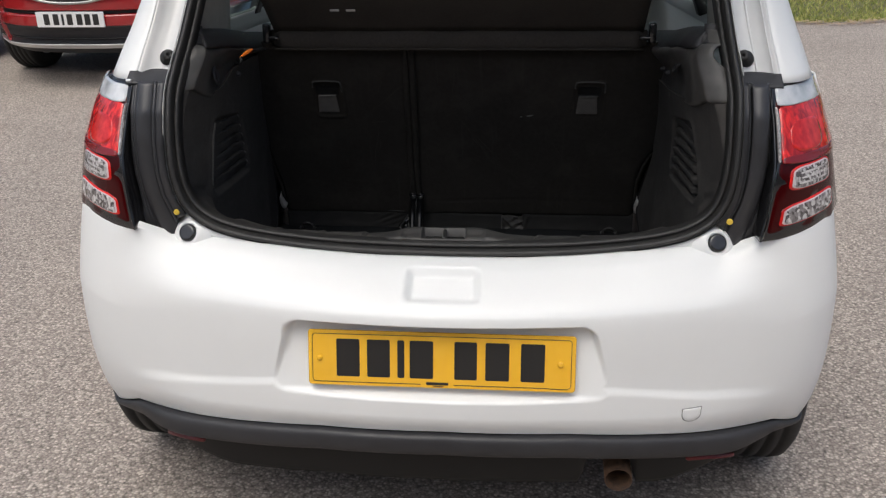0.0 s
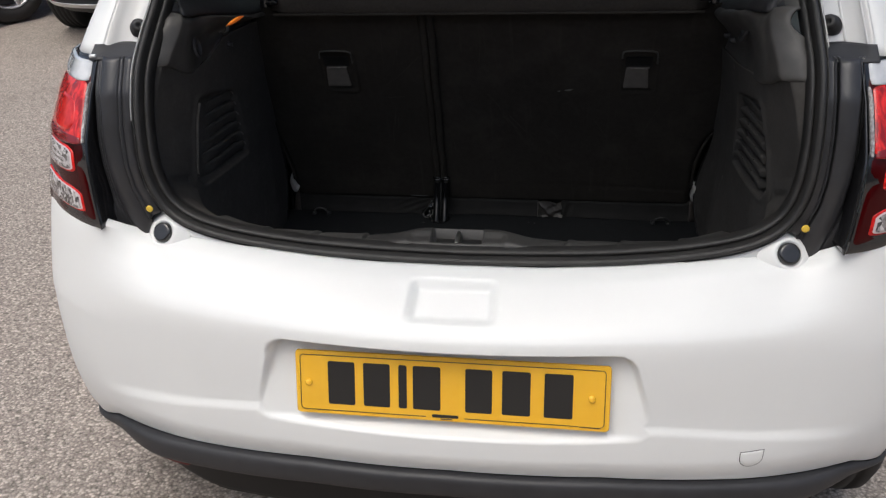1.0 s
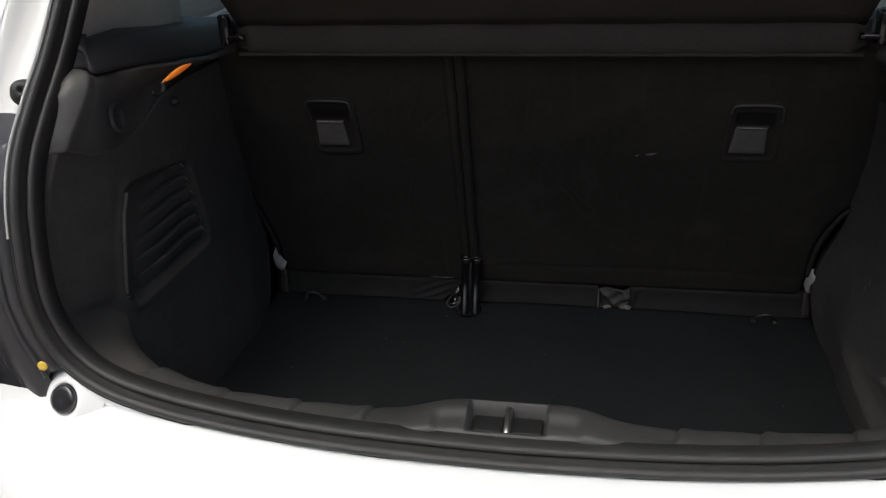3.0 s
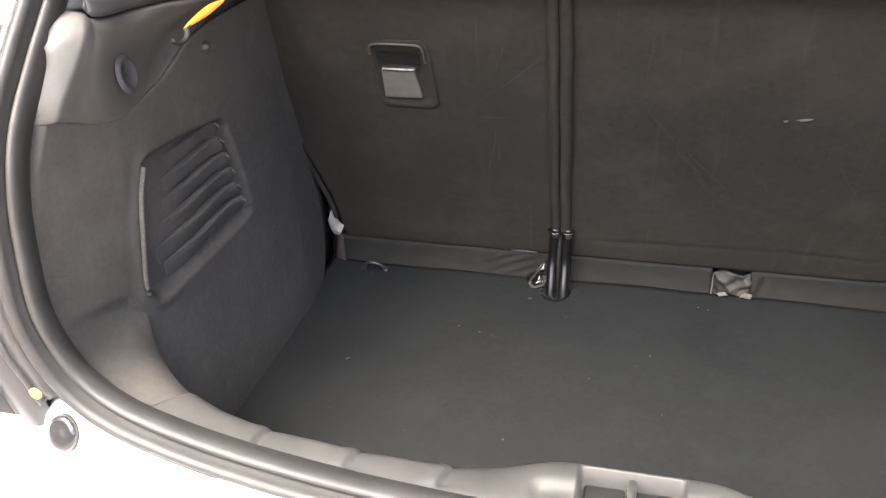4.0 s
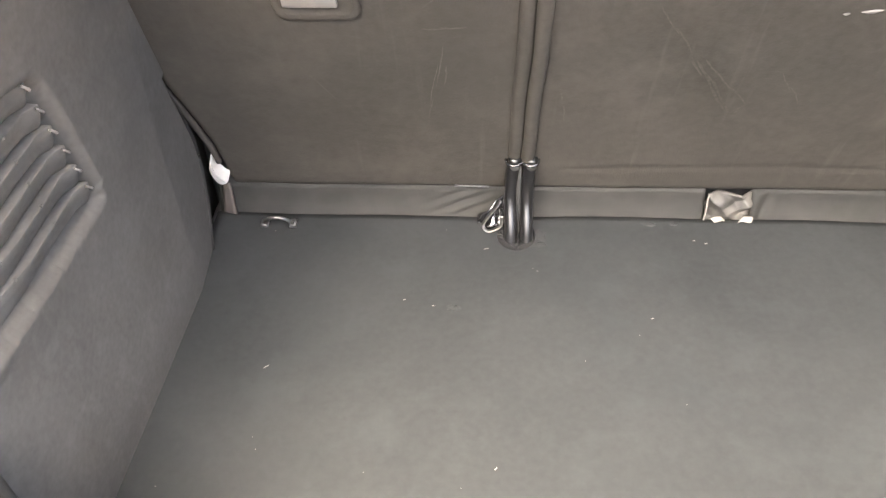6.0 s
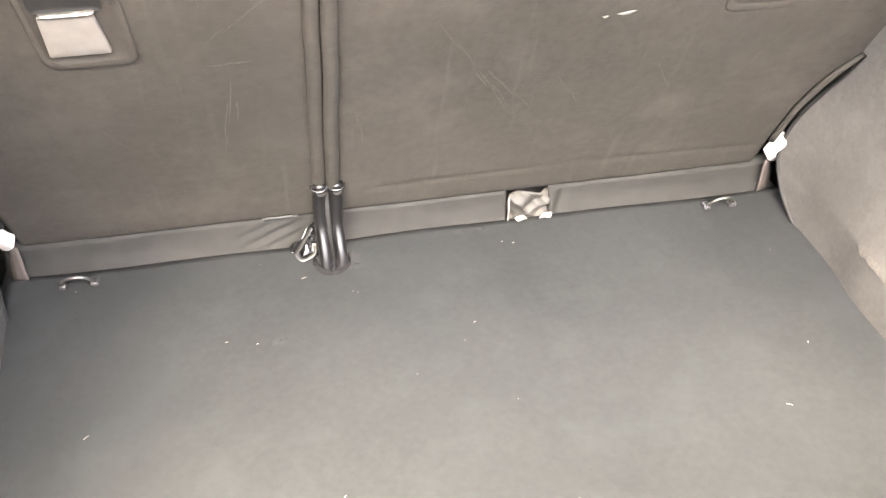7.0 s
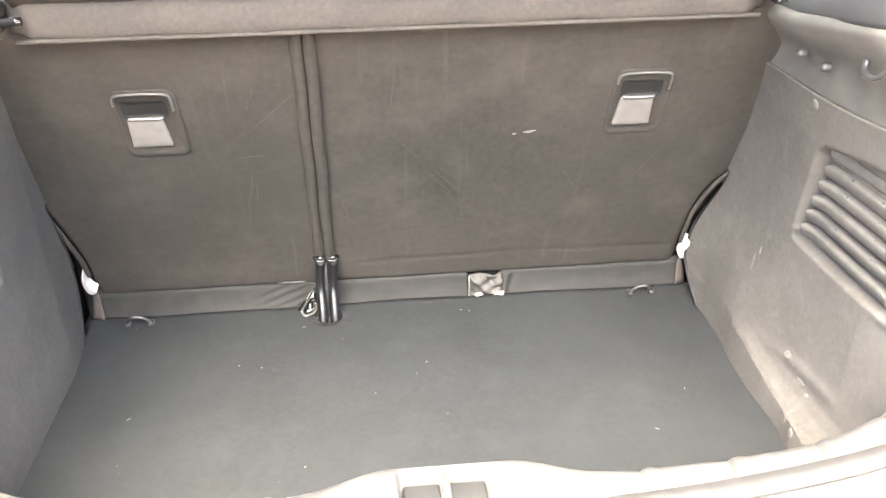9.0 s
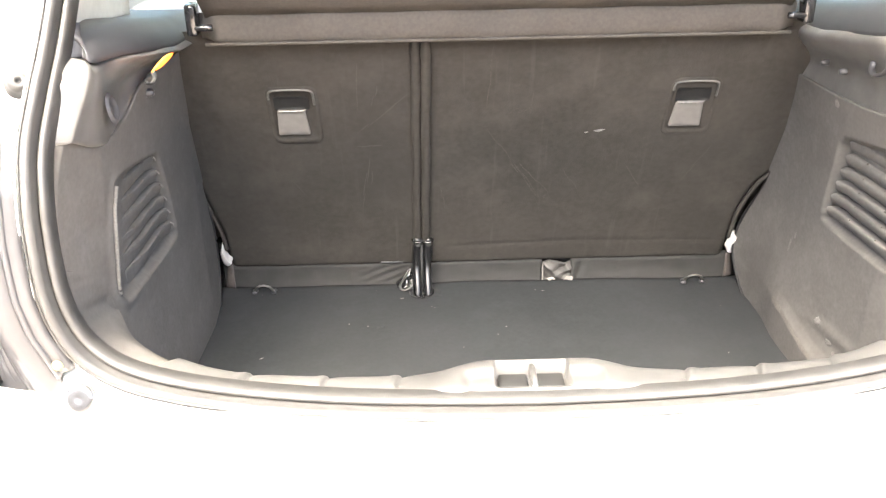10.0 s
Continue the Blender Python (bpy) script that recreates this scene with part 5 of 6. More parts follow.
def scratch(u0, w0, u1, w1, strokes, wide=0.0007, wander=0.004):
    wide *= 1.5
    ang, size = math.atan2(w1 - w0, u1 - u0), math.dist((u0, w0), (u1, w1))
    for n in range(strokes):
        a = max(0.0, n / strokes - rnd.uniform(0.05, 0.2))
        b = min(1.0, (n + 1) / strokes + rnd.uniform(0.0, 0.15))
        side_step, bend = rnd.gauss(0, wander * 0.4), rnd.uniform(-0.5, 0.5) * wander
        v = []
        for s in np.linspace(0, 1, 9):
            t = (a + (b - a) * s) * size
            q = side_step + bend * math.sin(math.pi * s) + rnd.gauss(0, 0.0003)
            half = wide * rnd.uniform(0.5, 1.0) * (1 - abs(2 * s - 1) ** 3) + 0.0001
            for d in (-half, half):
                u, w = u0 + t * math.cos(ang) - (q + d) * math.sin(ang), w0 + t * math.sin(ang) + (q + d) * math.cos(ang)
                v.append(on_seat(u, w, 0.0042))
        sheet("scuff_mark", v, quads(9, 2), SCUFF, seat_right if u0 > -0.136 else seat_left, "faint dusty scratch")


for row in ((-0.025, 0.884, 0.021, 0.812, 2), (0.021, 0.812, 0.080, 0.716, 5, 0.0012), (0.034, 0.806, 0.093, 0.731, 3, 0.0009), (0.078, 0.717, 0.094, 0.733, 2),
            (-0.020, 1.035, -0.028, 0.911, 3, 0.0006), (-0.243, 0.874, -0.153, 0.953, 4, 0.0006), (-0.232, 1.009, -0.241, 0.916, 3, 0.0006), (-0.226, 0.828, -0.252, 0.680, 3, 0.0006),
            (-0.205, 0.968, -0.215, 0.929, 2, 0.0005), (0.333, 0.755, 0.375, 0.831, 2, 0.0006, 0.010), (0.118, 0.788, 0.150, 0.735, 2, 0.0006), (0.020, 0.905, 0.055, 0.925, 2, 0.0007),
            (0.225, 0.80, 0.262, 0.742, 1, 0.0006), (0.05, 0.955, 0.047, 0.90, 1, 0.0005), (-0.38, 0.80, -0.345, 0.735, 1, 0.0005), (-0.106, 0.76, -0.099, 0.70, 2, 0.0008), (-0.247, 0.849, -0.203, 0.850, 2, 0.0008), (-0.224, 0.795, -0.227, 0.763, 1, 0.0007), (0.008, 0.905, 0.030, 0.919, 2, 0.0010)):
    scratch(*row)

# fabric strip between seat foot and floor
def strip_at(x, k):
    z = 0.505 + 0.052 * k
    y = 2.452 + 0.012 * k + 0.012 * smooth(0.82, 1.0, k) + 0.004 * math.sin(math.pi * k) + 0.0012 * math.sin(31 * x) * math.sin(math.pi * k)
    # gathered beside the strap, and where the cloth is torn
    y += 0.0035 * math.exp(-((x + 0.215) / 0.04) ** 2) * math.sin(150 * x + 60 * k) * math.sin(math.pi * k)
    y += 0.0040 * math.exp(-((x - 0.170) / 0.016) ** 2) * math.sin(230 * x - 3.5 * k) * math.sin(math.pi * k) - 0.003 * math.exp(-((x - 0.161) / 0.006) ** 2)
    y += 0.0010 * noise.noise(Vector((x * 45, z * 60, 5.0)))
    return (x, y, z + 0.0012 * noise.noise(Vector((x * 25, 2.0, 9.0))))


v, f = grid(np.linspace(-0.545, 0.099, 160), np.linspace(0, 1, 14), strip_at)
sheet("seat_foot_strip", v, f, STRIP, car, "creased grey fabric strip below the seat", thick=0.003)
v, f = grid(np.linspace(0.158, 0.485, 90), np.linspace(0, 1, 14), strip_at)
sheet("seat_foot_strip", v, f, STRIP, car, "grey fabric strip below the seat", thick=0.003)
v, f = grid(np.linspace(-0.6, 0.6, 6), np.linspace(0.30, 0.62, 6), lambda x, z: (x, 2.50, z))
sheet("seat_foot_panel", v, f, VALANCE, car, thick=0.003)


# crumpled cloth bulging through the tear in the strip, with paper below it
def crumple(a, k):
    x = 0.1005 + 0.062 * a
    z = 0.508 + 0.043 * k
    n = noise.noise(Vector((a * 2.6, k * 2.2, 3.1)))
    ridge = abs(2 * ((1.5 * a + 1.0 * k + 0.35 * n) % 1.0) - 1)
    ridge2 = abs(2 * ((1.2 * a - 1.7 * k + 0.3 * n + 0.55) % 1.0) - 1)
    lobe = math.sin(math.pi * a) ** 0.6 * math.sin(math.pi * min(1, 0.12 + 0.88 * k)) ** 0.5
    return (x + 0.003 * n, 2.466 - 0.012 * lobe - 0.010 * ridge * (0.4 + 0.6 * k) + 0.008 * ridge2 * a - 0.004 * (1 - k), z - 0.007 * a * a * k)


v, f = grid(np.linspace(0, 1, 40), np.linspace(0, 1, 30), crumple)
sheet("crumpled_flap", v, f, FOIL, car, "crumpled shiny grey cloth in the tear", thick=0.0015)
v, f = tube([(0.0998, 2.450 + 0.001 * math.sin(9 * k), 0.508 + 0.044 * k) for k in np.linspace(0, 1, 8)], 0.0012, 6, up=(0, 1, 0))
sheet("strip_hem", v, f, FLAPGREY, car, "pale frayed hem")
for corners in (((0.106, 2.450, 0.514), (0.113, 2.444, 0.5155), (0.125, 2.443, 0.516), (0.122, 2.450, 0.520)), ((0.141, 2.441, 0.5155), (0.160, 2.444, 0.5155), (0.163, 2.449, 0.517), (0.152, 2.449, 0.523))):
    bend = lambda a, k: tuple(sum(w * c[n] for w, c in zip(((1 - a) * (1 - k), a * (1 - k), a * k, (1 - a) * k), corners)) + (0.0015 * math.sin(5 * a + 4 * k) if n == 2 else 0) for n in range(3))
    v, f = grid(np.linspace(0, 1, 8), np.linspace(0, 1, 6), bend)
    sheet("torn_paper", v, f, FLAPGREY, car, "torn scrap of white paper", thick=0.0008)

# centre buckle strap down through the floor
for x in (-0.1535, -0.133):
    path = curve([on_seat(x + 0.004, 0.622, 0.002), on_seat(x + 0.002, 0.600, 0.009), (x, 2.431, 0.56), (x + 0.001, 2.409, 0.525), (x + 0.001, 2.396, 0.500)], 24)
    v, f = tube(path, 0.0080, 14, flat=0.92, up=(1, 0, 0))
    strap = sheet("strap_guide", v, f, STRAPBLACK, car, "shiny black plastic strap guide")
    v, f = lathe([(-0.004, 0.0), (-0.0035, 0.0040), (-0.001, 0.0058), (0.003, 0.0060)], 14, "y", on_seat(x + 0.004, 0.613, 0.009))
    sheet("strap_rivet", v, f, STEEL, strap, "bright steel rivet")
    v, f = tube([on_seat(x + 0.003 + 0.010 * math.cos(t), 0.619, 0.002 + 0.010 * math.sin(t)) for t in np.linspace(0, math.pi, 12)], 0.0020, 8, up=(0, 0, 1))
    sheet("strap_clip", v, f, GLOSS, strap, "black retaining clip")
part("strap_web", block((0.007, 0.006, 0.10), (-0.1435, 2.428, 0.556), 0.002, Euler((radians(-12), 0, 0)).to_matrix()), PAD, car, "dark webbing between the guides")


def loose(a, k):
    x = -0.196 + 0.036 * a
    z = 0.511 + 0.046 * k * (0.25 + 0.75 * a)
    n = noise.noise(Vector((a * 2.4, k * 2.8, 1.7)))
    return (x, 2.438 - 0.012 * n - 0.014 * a * (1 - k), z)


v, f = grid(np.linspace(0, 1, 18), np.linspace(0, 1, 18), loose)
sheet("loose_lining", v, f, GLOSS, car, "creased shiny lining beside the strap", thick=0.001)
for reach, tall, y in ((0.022, 0.044, 2.424),):
    v, f = tube(curve([(-0.166, y + 0.004, 0.513 + tall), (-0.166 - 0.6 * reach, y, 0.513 + 0.55 * tall), (-0.166 - reach, y - 0.004, 0.514 + 0.22 * tall), (-0.166 - 0.7 * reach, y - 0.006, 0.5145), (-0.166, y - 0.004, 0.516 + 0.12 * tall), (-0.164, y, 0.513 + 0.5 * tall)], 30), 0.0016, 8, flat=1.8)
    sheet("loose_loop", v, f, DULLSTEEL, car, "shiny loose edge of torn lining")
v, f = patch(lambda u, w, h: (u, w, FLOOR + h), [(-0.145 + 0.025 * math.cos(t), 2.412 + 0.030 * math.sin(t)) for t in np.linspace(0, 2 * math.pi, 20)[:-1]], 0.0032, ((1, 0.6), (0.9, 1.0), (0.5, 1.0)))
sheet("floor_slot", v, f, GLOSS, boot_floor, "dark slot in the carpet")
v, f = tube([on_seat(-0.226 + 0.045 * k, 0.5615 - 0.001 * k, 0.006) for k in np.linspace(0, 1, 6)], 0.0014, 8)
sheet("seat_rod", v, f, BLACK, car)

# pale dust trodden into carpet and strip
rnd = random.Random(8)
for cx, cy, a, b in ((-0.121, 2.398, 0.016, 0.008), (-0.115, 2.412, 0.010, 0.012), (0.028, 2.438, 0.010, 0.004), (-0.220, 2.282, 0.008, 0.006), (0.060, 2.440, 0.005, 0.003)):
    o = [(cx + a * math.cos(t) * (1 + 0.3 * rnd.uniform(-1, 1)), cy + b * math.sin(t) * (1 + 0.3 * rnd.uniform(-1, 1))) for t in np.linspace(0, 2 * math.pi, 24)[:-1]]
    v, f = patch(lambda u, w, h: (u, w, floor_at(u, (w - 1.85) / 0.602)[2] + h), o, 0.0006, ((1, 0), (0.8, 1), (0.4, 1)))
    sheet("dust_smear", v, f, DUSTY, boot_floor, "pale dusty smear")

# lashing rings
for x in (-0.459, 0.400):
    v, f = tube([(x + 0.019 * math.cos(t), 2.426 - 0.008 * math.sin(t), FLOOR + 0.001 + 0.019 * math.sin(t)) for t in np.linspace(0, math.pi, 18)], 0.0022, 8, up=(0, 1, 0))
    sheet("lashing_ring", v, f, DULLSTEEL, car, "small wire lashing ring")
    for d in (-0.019, 0.019):
        part("ring_foot", block((0.010, 0.014, 0.006), (x + d, 2.428, FLOOR + 0.002), 0.002), BLACK, car)

# rubbed marks on the right-hand lining
rnd = random.Random(31)


def rub(outline, label):
    v, f = patch(lambda u, w, h: (wall_x(1, u, w) - 0.0008 - h, u, w), outline, 0.0006, ((1, 0), (0.85, 1), (0.4, 1)))
    sheet("rubbed_mark", v, f, RUBBEDLIT, car, label)


for y, z, a, b in ((2.108, 0.606, 0.009, 0.006), (2.070, 0.588, 0.008, 0.005), (2.050, 0.580, 0.004, 0.003), (2.247, 0.677, 0.0025, 0.014), (2.146, 0.957, 0.007, 0.006), (2.235, 0.700, 0.002, 0.006), (2.052, 0.545, 0.004, 0.010), (2.03, 0.535, 0.006, 0.007)):
    rub([(y + a * math.cos(t) * (1 + 0.3 * rnd.uniform(-1, 1)), z + b * math.sin(t) * (1 + 0.3 * rnd.uniform(-1, 1))) for t in np.linspace(0, 2 * math.pi, 18)[:-1]], "pale rubbed mark on the felt")
# worn crest of the step, in overlapping streaks
for y0, y1, half in ((2.246, 2.225, 0.0065), (2.240, 2.185, 0.0040), (2.20, 2.13, 0.0030), (2.15, 2.07, 0.0032), (2.09, 2.02, 0.0038), (2.03, 1.97, 0.0050)):
    ys = np.linspace(y0, y1, 12)
    crest = [0.549 + 0.026 * smooth(2.06, 2.24, y) for y in ys]
    upper_side = [(y, c + half * (0.25 + math.sin(math.pi * n / 11)) * rnd.uniform(0.6, 1.2)) for n, (y, c) in enumerate(zip(ys, crest))]
    lower_side = [(y, c - half * (0.25 + math.sin(math.pi * n / 11)) * rnd.uniform(0.6, 1.2)) for n, (y, c) in enumerate(zip(ys, crest))]
    v = [(wall_x(1, y, z) - 0.0022, y, z) for pair in zip(upper_side, lower_side) for y, z in pair]
    sheet("rubbed_mark", v, quads(12, 2), WORN, car, "worn crest of the moulded step")

# white hinge pieces at the seat feet
hook = ((0.004, 0.024), (0.008, 0.010), (0.006, -0.020), (-0.002, -0.028), (-0.011, -0.020), (-0.005, -0.012), (0.0, 0.008), (0.001, 0.027))
dee = ((-0.006, 0.029), (0.004, 0.022), (0.010, 0.006), (0.010, -0.014), (0.003, -0.025), (-0.009, -0.021), (-0.010, -0.004))
for x, side, outline in ((-0.531, -1, hook), (0.476, 1, dee)):
    o = [(x + side * 0.9 * a, 0.592 + 0.9 * b) for a, b in outline]
    v, f = patch(on_seat, [tuple(p) for p in curve(o + o[:1], 40)[:-1]], 0.015, ((1, -0.3), (0.95, 0.8), (0.8, 1.0), (0.4, 1.0)))
    sheet("seat_hinge", v, f, WHITEPLASTIC, car, "white plastic seat hinge cap")
# dark edging along the rear of each lining, and the blind panel behind it
for side in (-1, 1):
    line = [(side * (wall_x(side, lining_end(side, z), z) + 0.001), lining_end(side, z) + 0.001, z) for z in (0.772, 0.74, 0.70, 0.66, 0.62, 0.58, 0.545, 0.525, 0.508)]
    line = curve(line, 60)
    v, f = tube(line, 1.0, 10, flat=1.2)
    v = [line[n // 10] + (np.array(p) - line[n // 10]) * 0.0032 * (0.05 + 0.95 * smooth(0, 22, n // 10)) for n, p in enumerate(v)]
    sheet("lining_edge", v, f, PAD, car, "black rubber edging of the lining")
    v, f = grid(np.linspace(2.28, 2.52, 6), np.linspace(0.49, 0.84, 6), lambda y, z: (side * (0.525 if side > 0 else 0.565), y, z))
    sheet("blind_panel", v, f, SEAT, car, thick=0.003)
    v, f = grid(np.linspace(0.44, 0.57, 5), np.linspace(0.49, 0.84, 8), lambda x, z: (side * x, seat_y(z) + 0.06, z))
    sheet("blind_panel", v, f, SEAT, car, thick=0.003)
    v, f = grid(np.linspace(0.0, 1.0, 4), np.linspace(0.0, 1.0, 6), lambda a, k: (side * (0.468 + 0.020 * a * (1 - 0.5 * k)) - (0.052 if side < 0 else 0.0), 2.448 + 0.004 * a, 0.510 + 0.055 * k))
    sheet("hinge_bracket", v, f, RUSTBROWN, car, "small brown steel hinge bracket", thick=0.002)

# ---- parcel shelf, its rear edge lifted ----
def shelf_band(x, k):
    e = smooth(0.0, 0.03, min(x + 0.462, 0.438 - x))
    z = 1.050 + 0.044 * k
    h = 0.010 * math.sin(math.pi * min(1, max(0, k))) ** 0.5 * (0.4 + 0.6 * e)
    return (x, 2.222 - h - 0.0 * k + 0.012 * (1 - e), z + 0.006 * (1 - e) * (1 - k) + 0.0008 * math.sin(40 * x))


v, f = grid(np.linspace(-0.462, 0.438, 120), np.linspace(0, 1, 14), shelf_band)
shelf = thing("parcel_shelf", "grey felt parcel shelf with its rear edge lifted", "parcel shelf", (0, 2.22, 1.05))
sheet("shelf_band", v, f, SHELF, shelf, thick=0.012)
v, f = grid(np.linspace(-0.452, 0.428, 40), np.linspace(0, 1, 20), lambda x, k: (x, 2.224 - 0.40 * k, 1.088 + 0.30 * k + 0.02 * math.sin(math.pi * k)))
sheet("shelf_board", v, f, SHELF, shelf, "felt covered shelf board", thick=0.012)
v, f = tube([(-0.455 + 0.885 * k, 2.219, 1.0495) for k in np.linspace(0, 1, 20)], 0.003, 8)
sheet("shelf_piping", v, f, SHELF, shelf)
for side, x in ((-1, -0.468), (1, 0.447)):
    bm = block((0.016, 0.03, 0.046), (x, 2.215, 1.088), 0.004)
    clip = part("shelf_pivot", bm, GLOSS, shelf, "glossy black shelf pivot")
    v, f = tube([(x - side * 0.03 * k, 2.205, 1.077) for k in np.linspace(0, 1, 6)], 0.005, 10, up=(0, 1, 0))
    sheet("pivot_pin", v, f, GLOSS, shelf)

for x in (-0.288, -0.250):
    part("shelf_hook", block((0.022, 0.004, 0.006), (x, 2.158, 1.146), 0.0015), STEEL, shelf, "small bright shelf hook")

# lint and crumbs on the carpet
rnd = random.Random(11)
verts, faces = [], []


def crumb(x, y, z, l, w, a):
    b = len(verts)
    ca, sa = math.cos(a), math.sin(a)
    for dx, dy in ((-l, -w), (l, -w * 0.6), (l * 1.1, w), (-l * 0.8, w)):
        verts.append((x + dx * ca - dy * sa, y + dx * sa + dy * ca, z))
    verts.append((x, y, z + 0.0012))
    faces.extend([(b, b + 1, b + 4), (b + 1, b + 2, b + 4), (b + 2, b + 3, b + 4), (b + 3, b, b + 4)])


for _ in range(20):
    crumb(rnd.uniform(-0.5, 0.45), rnd.uniform(1.92, 2.42), FLOOR + 0.003, rnd.uniform(0.0003, 0.0007), rnd.uniform(0.0002, 0.0004), rnd.uniform(0, 6.3))
for x, y, l, a in ((-0.183, 2.383, 0.0035, 0.3), (0.318, 2.080, 0.0035, -0.6), (-0.423, 2.180, 0.0035, 0.7), (0.094, 2.400, 0.002, 0.2), (-0.279, 2.289, 0.0016, 0.2), (-0.244, 2.280, 0.0016, 0.0),
                   (0.011, 2.267, 0.0016, 0.4), (-0.167, 2.058, 0.002, 0.9), (0.386, 2.161, 0.0018, 1.0), (0.080, 2.405, 0.0015, 0.0)):
    crumb(x, y, FLOOR + 0.003, l, 0.0007, a)
tagged(sheet("lint_crumbs", verts, faces, LINT), "pale crumbs of lint scattered on the boot carpet", "lint", kind="stuff")

# ---- other parked cars ----
def parked(name, label, paint, m, detail):
    ob = thing(name, label, "car")

    def body(x, k):
        """Front mask of the car, facing minus y."""
        a = abs(x) / 0.93
        z = 0.31 + 0.70 * k
        y = 0.62 * a ** 3.2 + 0.10 * smooth(0.45, 1.0, k) + 0.05 * smooth(0.2, 0.0, k)
        if detail:
            # lower intake and slot beside the plate
            y += 0.05 * smooth(0.70, 0.66, abs(x)) * smooth(0.315, 0.33, z) * smooth(0.47, 0.455, z)
            y += 0.04 * smooth(0.66, 0.62, abs(x)) * smooth(0.545, 0.553, z) * smooth(0.585, 0.578, z)
        return (x, y, z)
    v, f = grid(np.linspace(-0.93, 0.93, 140), np.linspace(0, 1, 90), body)
    sheet("front_bumper", v, f, paint, ob, thick=0.004)
    if detail:
        v, f = grid(np.linspace(-0.66, 0.66, 40), np.linspace(0.322, 0.465, 8), lambda x, z: (x, body(x, (z - 0.31) / 0.70)[1] - 0.012, z))
        sheet("lower_intake", v, f, VALANCE, ob, "black lower intake", thick=0.01)
        for i in range(4):
            v, f = tube([(x, body(x, 0.1)[1] - 0.012, 0.372 + 0.024 * i) for x in np.linspace(-0.64, 0.64, 24)], 0.005, 8)
            sheet("intake_bar", v, f, GLOSS, ob)
        v, f = grid(np.linspace(-0.63, 0.63, 40), (0.554, 0.577), lambda x, z: (x, body(x, (z - 0.31) / 0.70)[1] - 0.010, z))
        sheet("bumper_slot", v, f, VALANCE, ob, thick=0.004)
    v, f = grid(np.linspace(-0.9, 0.9, 60), np.linspace(0, 1, 8), lambda x, k: (x, body(x, 0.0)[1] - 0.03 + 0.02 * math.cos(math.pi * k), 0.300 + 0.036 * k))
    sheet("skid_strip", v, f, SILVERTRIM, ob, "silver skid strip", thick=0.006)
    v, f = grid(np.linspace(-0.9, 0.9, 60), np.linspace(0, 1, 8), lambda x, k: (x, body(x, 0.0)[1] + 0.02 + 0.10 * (1 - k), 0.245 + 0.065 * k))
    sheet("lower_skirt", v, f, VALANCE, ob, "black plastic lower skirt", thick=0.006)
    # grille with a bright surround
    v, f = patch(lambda u, w, h: (u, body(u, (w - 0.31) / 0.70)[1] - h, w), [(x, 0.72 + z) for x, z in ((-0.62, 0.07), (-0.5, -0.01), (-0.3, -0.04), (-0.12, -0.075), (0.12, -0.075), (0.3, -0.04), (0.5, -0.01), (0.62, 0.07), (0.3, 0.10), (-0.3, 0.10))], 0.006)
    sheet("grille", v, f, GLOSS, ob, "black front grille")
    v, f = tube(curve([(x, body(x, (z - 0.31) / 0.70)[1] - 0.012, z) for x, z in ((-0.62, 0.790), (-0.5, 0.708), (-0.3, 0.675), (-0.12, 0.642), (0.12, 0.642), (0.3, 0.675), (0.5, 0.708), (0.62, 0.790))], 50), 0.010, 8)
    sheet("grille_surround", v, f, STEEL, ob, "bright chrome grille surround")
    if detail:
        v, f = patch(lambda u, w, h: (u, -0.004 - h, w), rounded(0, 0.522, 0.52, 0.111, 0.006), 0.012, ((1, 0), (1, 0.8), (0.99, 1), (0.5, 1)))
        pl = sheet("number_plate", v, f, PLATEWHITE, ob, "white number plate with black characters as bars", smooth=False)
        for cx in (-0.180, -0.108, -0.055, -0.002, 0.073, 0.135, 0.198):
            v, f = patch(lambda u, w, h: (u, -0.004 - h, w), rounded(cx, 0.522, 0.018 if cx == -0.055 else 0.044, 0.079, 0.003, 2), 0.0132, ((1, 0.95), (0.98, 1)))
            sheet("plate_bar", v, f, INK, pl, smooth=False)
    for side in (-1, 1):
        def panel(y, k):
            low = 0.34
            for wy in (0.86, 3.45):
                if abs(y - wy) < 0.40:
                    low = max(low, 0.34 + math.sqrt(0.40 ** 2 - (y - wy) ** 2))
            z = low + (1.02 - low) * k
            return (side * (0.93 - 0.03 * (2 * k - 1) ** 2 - 0.05 * smooth(3.9, 4.3, y)), y, z)
        v, f = grid(np.linspace(0.55, 4.3, 90), np.linspace(0, 1, 14), panel)
        sheet("side_panel", v, f, paint, ob, thick=0.004)
        v, f = grid(np.linspace(1.5, 3.9, 12), np.linspace(0, 1, 6), lambda y, k: (side * (0.88 - 0.2 * k), y + 0.25 * k * (1 if y < 2 else 0) - 0.2 * k * (1 if y > 3.5 else 0), 1.02 + 0.5 * k))
        sheet("side_window", v, f, GLOSS, ob, "dark side windows", thick=0.006)
        wheel(ob, side * 0.80, 0.86, 0.34, side, 0.34, 0.225, 0.22, 5)
        wheel(ob, side * 0.80, 3.45, 0.34, side, 0.34, 0.225, 0.22, 5)
    v, f = grid(np.linspace(-0.90, 0.90, 16), np.linspace(0.2, 1.5, 10), lambda x, y: (x, y + 0.45 * (abs(x) / 0.9) ** 3 * (1.5 - y) / 1.3, 1.01 + 0.08 * smooth(0.1, 1.4, y) - 0.05 * (x / 0.9) ** 2))
    sheet("bonnet", v, f, paint, ob, thick=0.004)
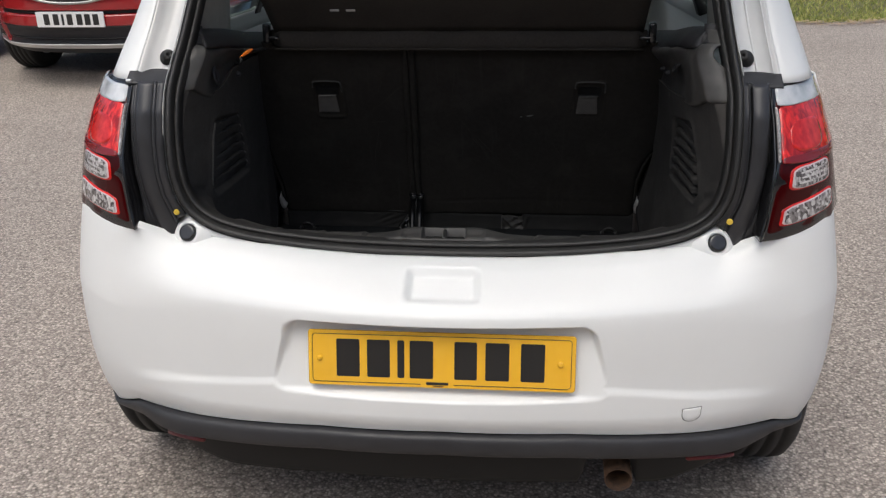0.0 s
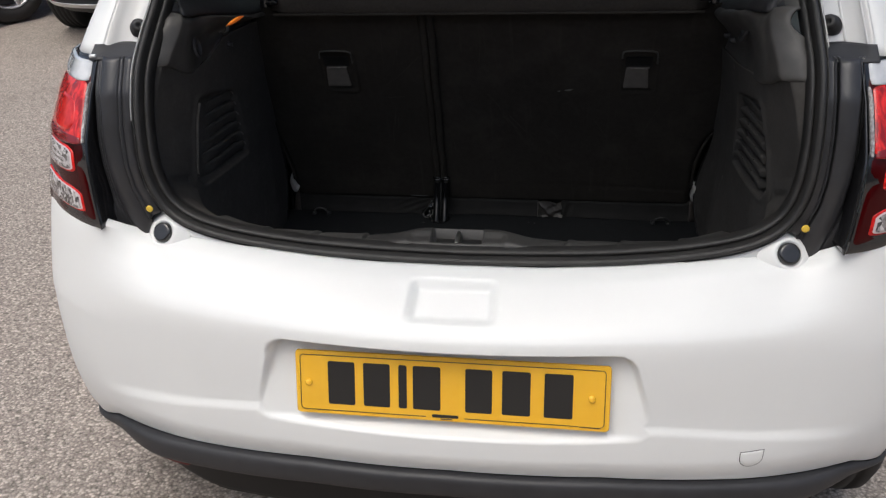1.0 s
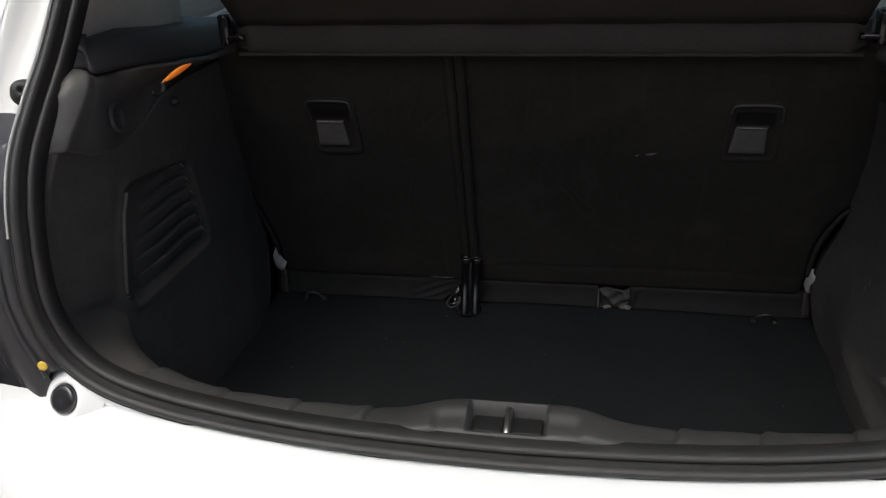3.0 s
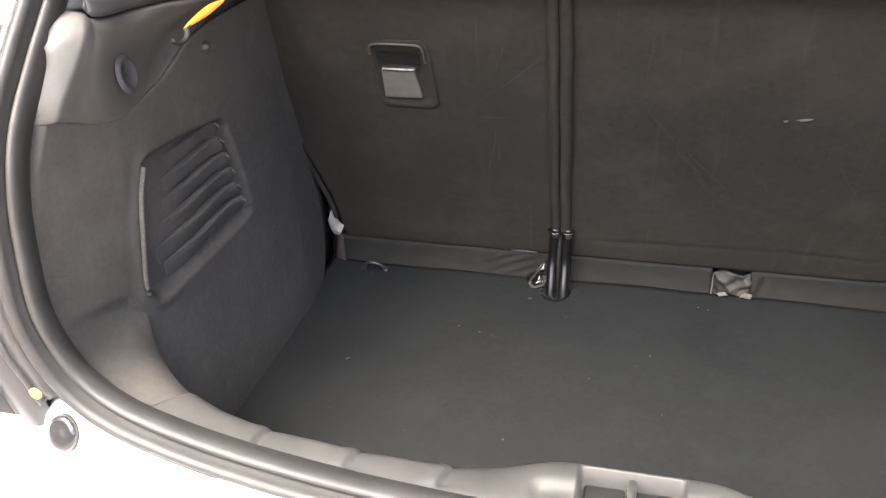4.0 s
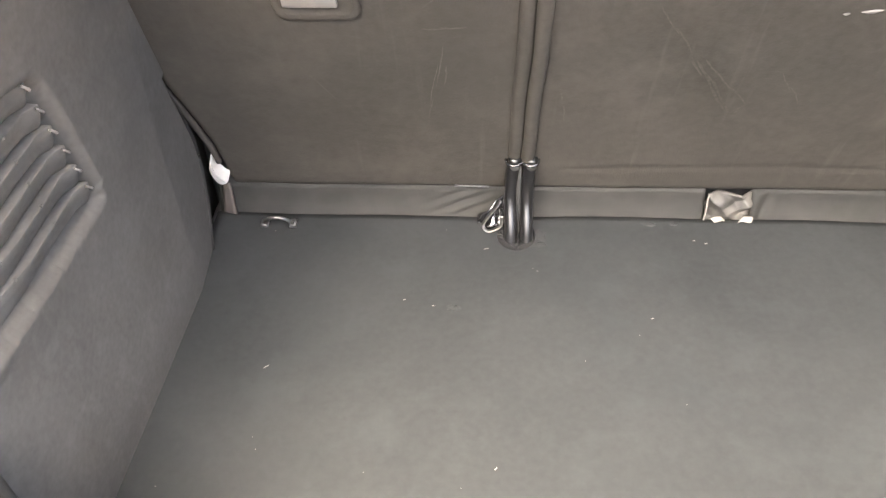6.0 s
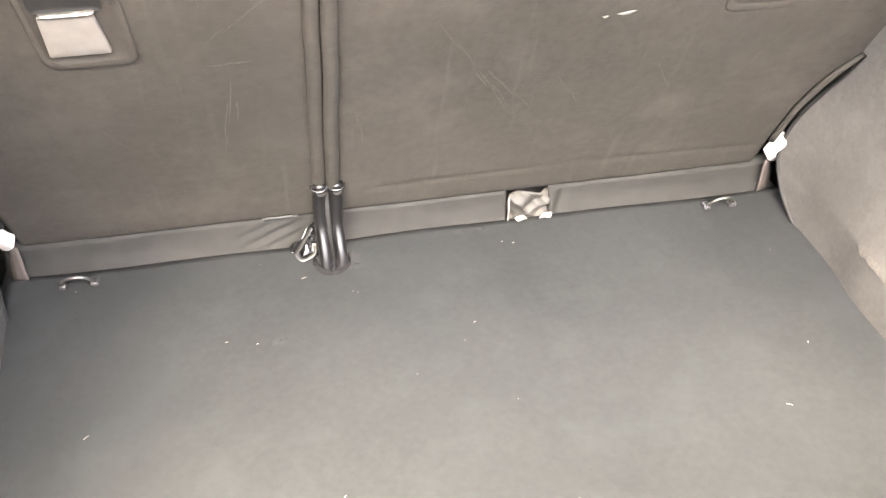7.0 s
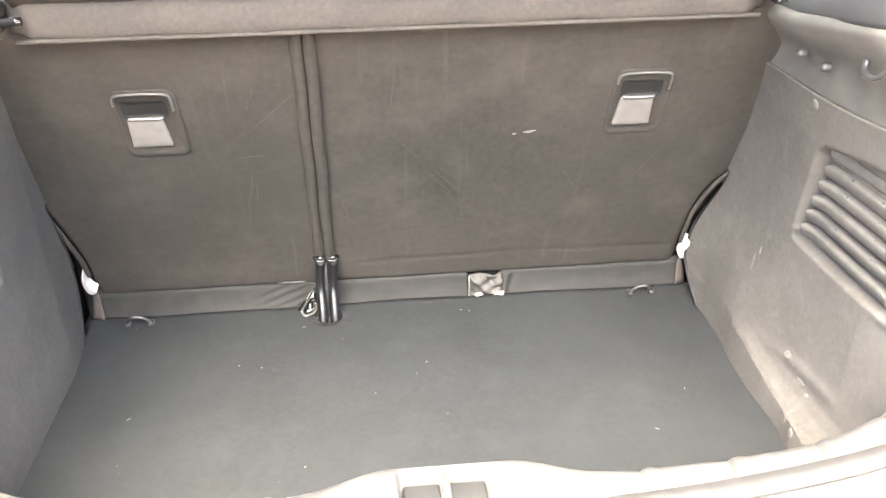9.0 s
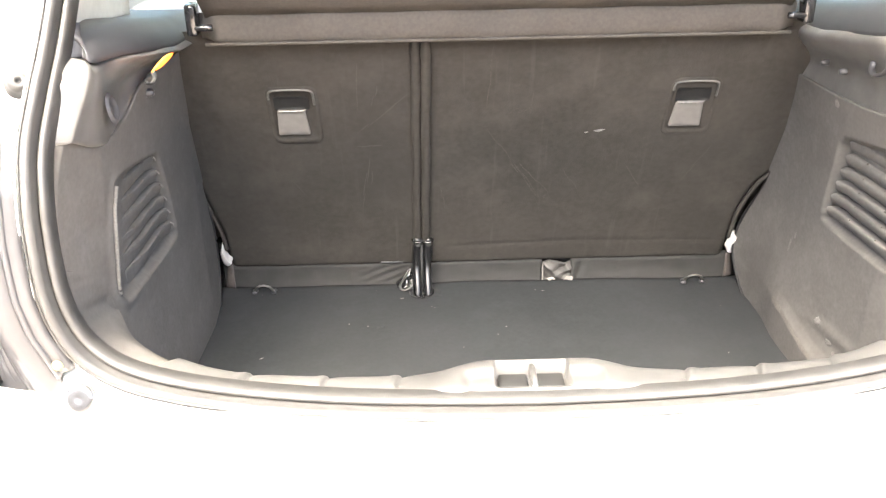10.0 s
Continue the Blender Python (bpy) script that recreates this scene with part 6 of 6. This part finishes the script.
    v, f = grid(np.linspace(-0.75, 0.75, 10), np.linspace(0, 1, 6), lambda x, k: (x * (1.12 - 0.2 * k), 1.45 + 0.6 * k, 1.06 + 0.48 * k))
    sheet("windscreen", v, f, GLOSS, ob, "dark windscreen", thick=0.006)
    v, f = grid(np.linspace(-0.68, 0.68, 10), np.linspace(2.05, 3.9, 10), lambda x, y: (x, y, 1.54 + 0.05 * math.sin(math.pi * (y - 2.05) / 1.85) - 0.04 * (x / 0.68) ** 2))
    sheet("roof", v, f, paint, ob, thick=0.01)
    v, f = grid(np.linspace(-0.88, 0.88, 10), np.linspace(0, 1, 8), lambda x, k: (x * (1 - 0.22 * k), 4.3 - 0.4 * k ** 2, 0.4 + 1.14 * k))
    sheet("rear_panel", v, f, paint, ob, thick=0.006)
    part("underbody", block((1.6, 3.6, 0.08), (0, 2.3, 0.32), 0.01), VALANCE, ob)
    ob.matrix_basis = m
    return ob


parked("red_car", "red family car with white number plate, parked nose forward", REDPAINT, pose(-3.17, 6.38, 0.165, 2.5, 0, 0), True)
parked("black_car", "black car parked beside the red car", DARKPAINT, pose(-7.15, 4.75, 0.14, 1.5, 0, -30), False)

# ---- grass and leaf litter ----
rnd = random.Random(5)
verts, faces = [], []
for _ in range(42000):
    x, y = rnd.uniform(1.5, 14), 9.45 + rnd.random() ** 1.6 * 6
    y += 0.12 * math.sin(x * 1.7) + 0.05 * math.sin(x * 5.1)
    z = rise(y) + 0.32 * smooth(9.2, 14, y)
    h, a, w = rnd.uniform(0.025, 0.10) * (0.6 + 0.8 * noise.noise(Vector((x * 1.3, y * 1.3, 2.0))) ** 2 + 0.4 * smooth(9.6, 10.6, y)), rnd.uniform(0, 6.3), rnd.uniform(0.003, 0.008)
    bx, by = math.cos(a) * w, math.sin(a) * w
    lx, ly = rnd.gauss(0, 0.7) * h, rnd.gauss(0, 0.7) * h
    b = len(verts)
    verts += [(x - bx, y - by, z), (x + bx, y + by, z), (x + lx * 0.4 + bx * 0.7, y + ly * 0.4 + by * 0.7, z + h * 0.6), (x + lx * 0.4 - bx * 0.7, y + ly * 0.4 - by * 0.7, z + h * 0.6), (x + lx, y + ly, z + h)]
    faces += [(b, b + 1, b + 2, b + 3), (b + 3, b + 2, b + 4)]
tagged(sheet("grass", verts, faces, GRASS, smooth=False), "rough green and straw-coloured grass on the bank", "grass", kind="stuff")
verts, faces = [], []
for _ in range(1600):
    x = rnd.uniform(1.2, 14)
    y = 9.32 + abs(rnd.gauss(0, 0.10)) * rnd.choice((-1, 1, 1)) + 0.12 * math.sin(x * 1.7) + 0.05 * math.sin(x * 5.1)
    crumb(x, y, rise(y) + 0.012 + rnd.uniform(0, 0.02), rnd.uniform(0.012, 0.035), rnd.uniform(0.01, 0.02), rnd.uniform(0, 6.3))
tagged(sheet("leaf_litter", verts, faces, LEAF, smooth=False), "dry brown leaves along the tarmac's edge", "leaves", kind="stuff")
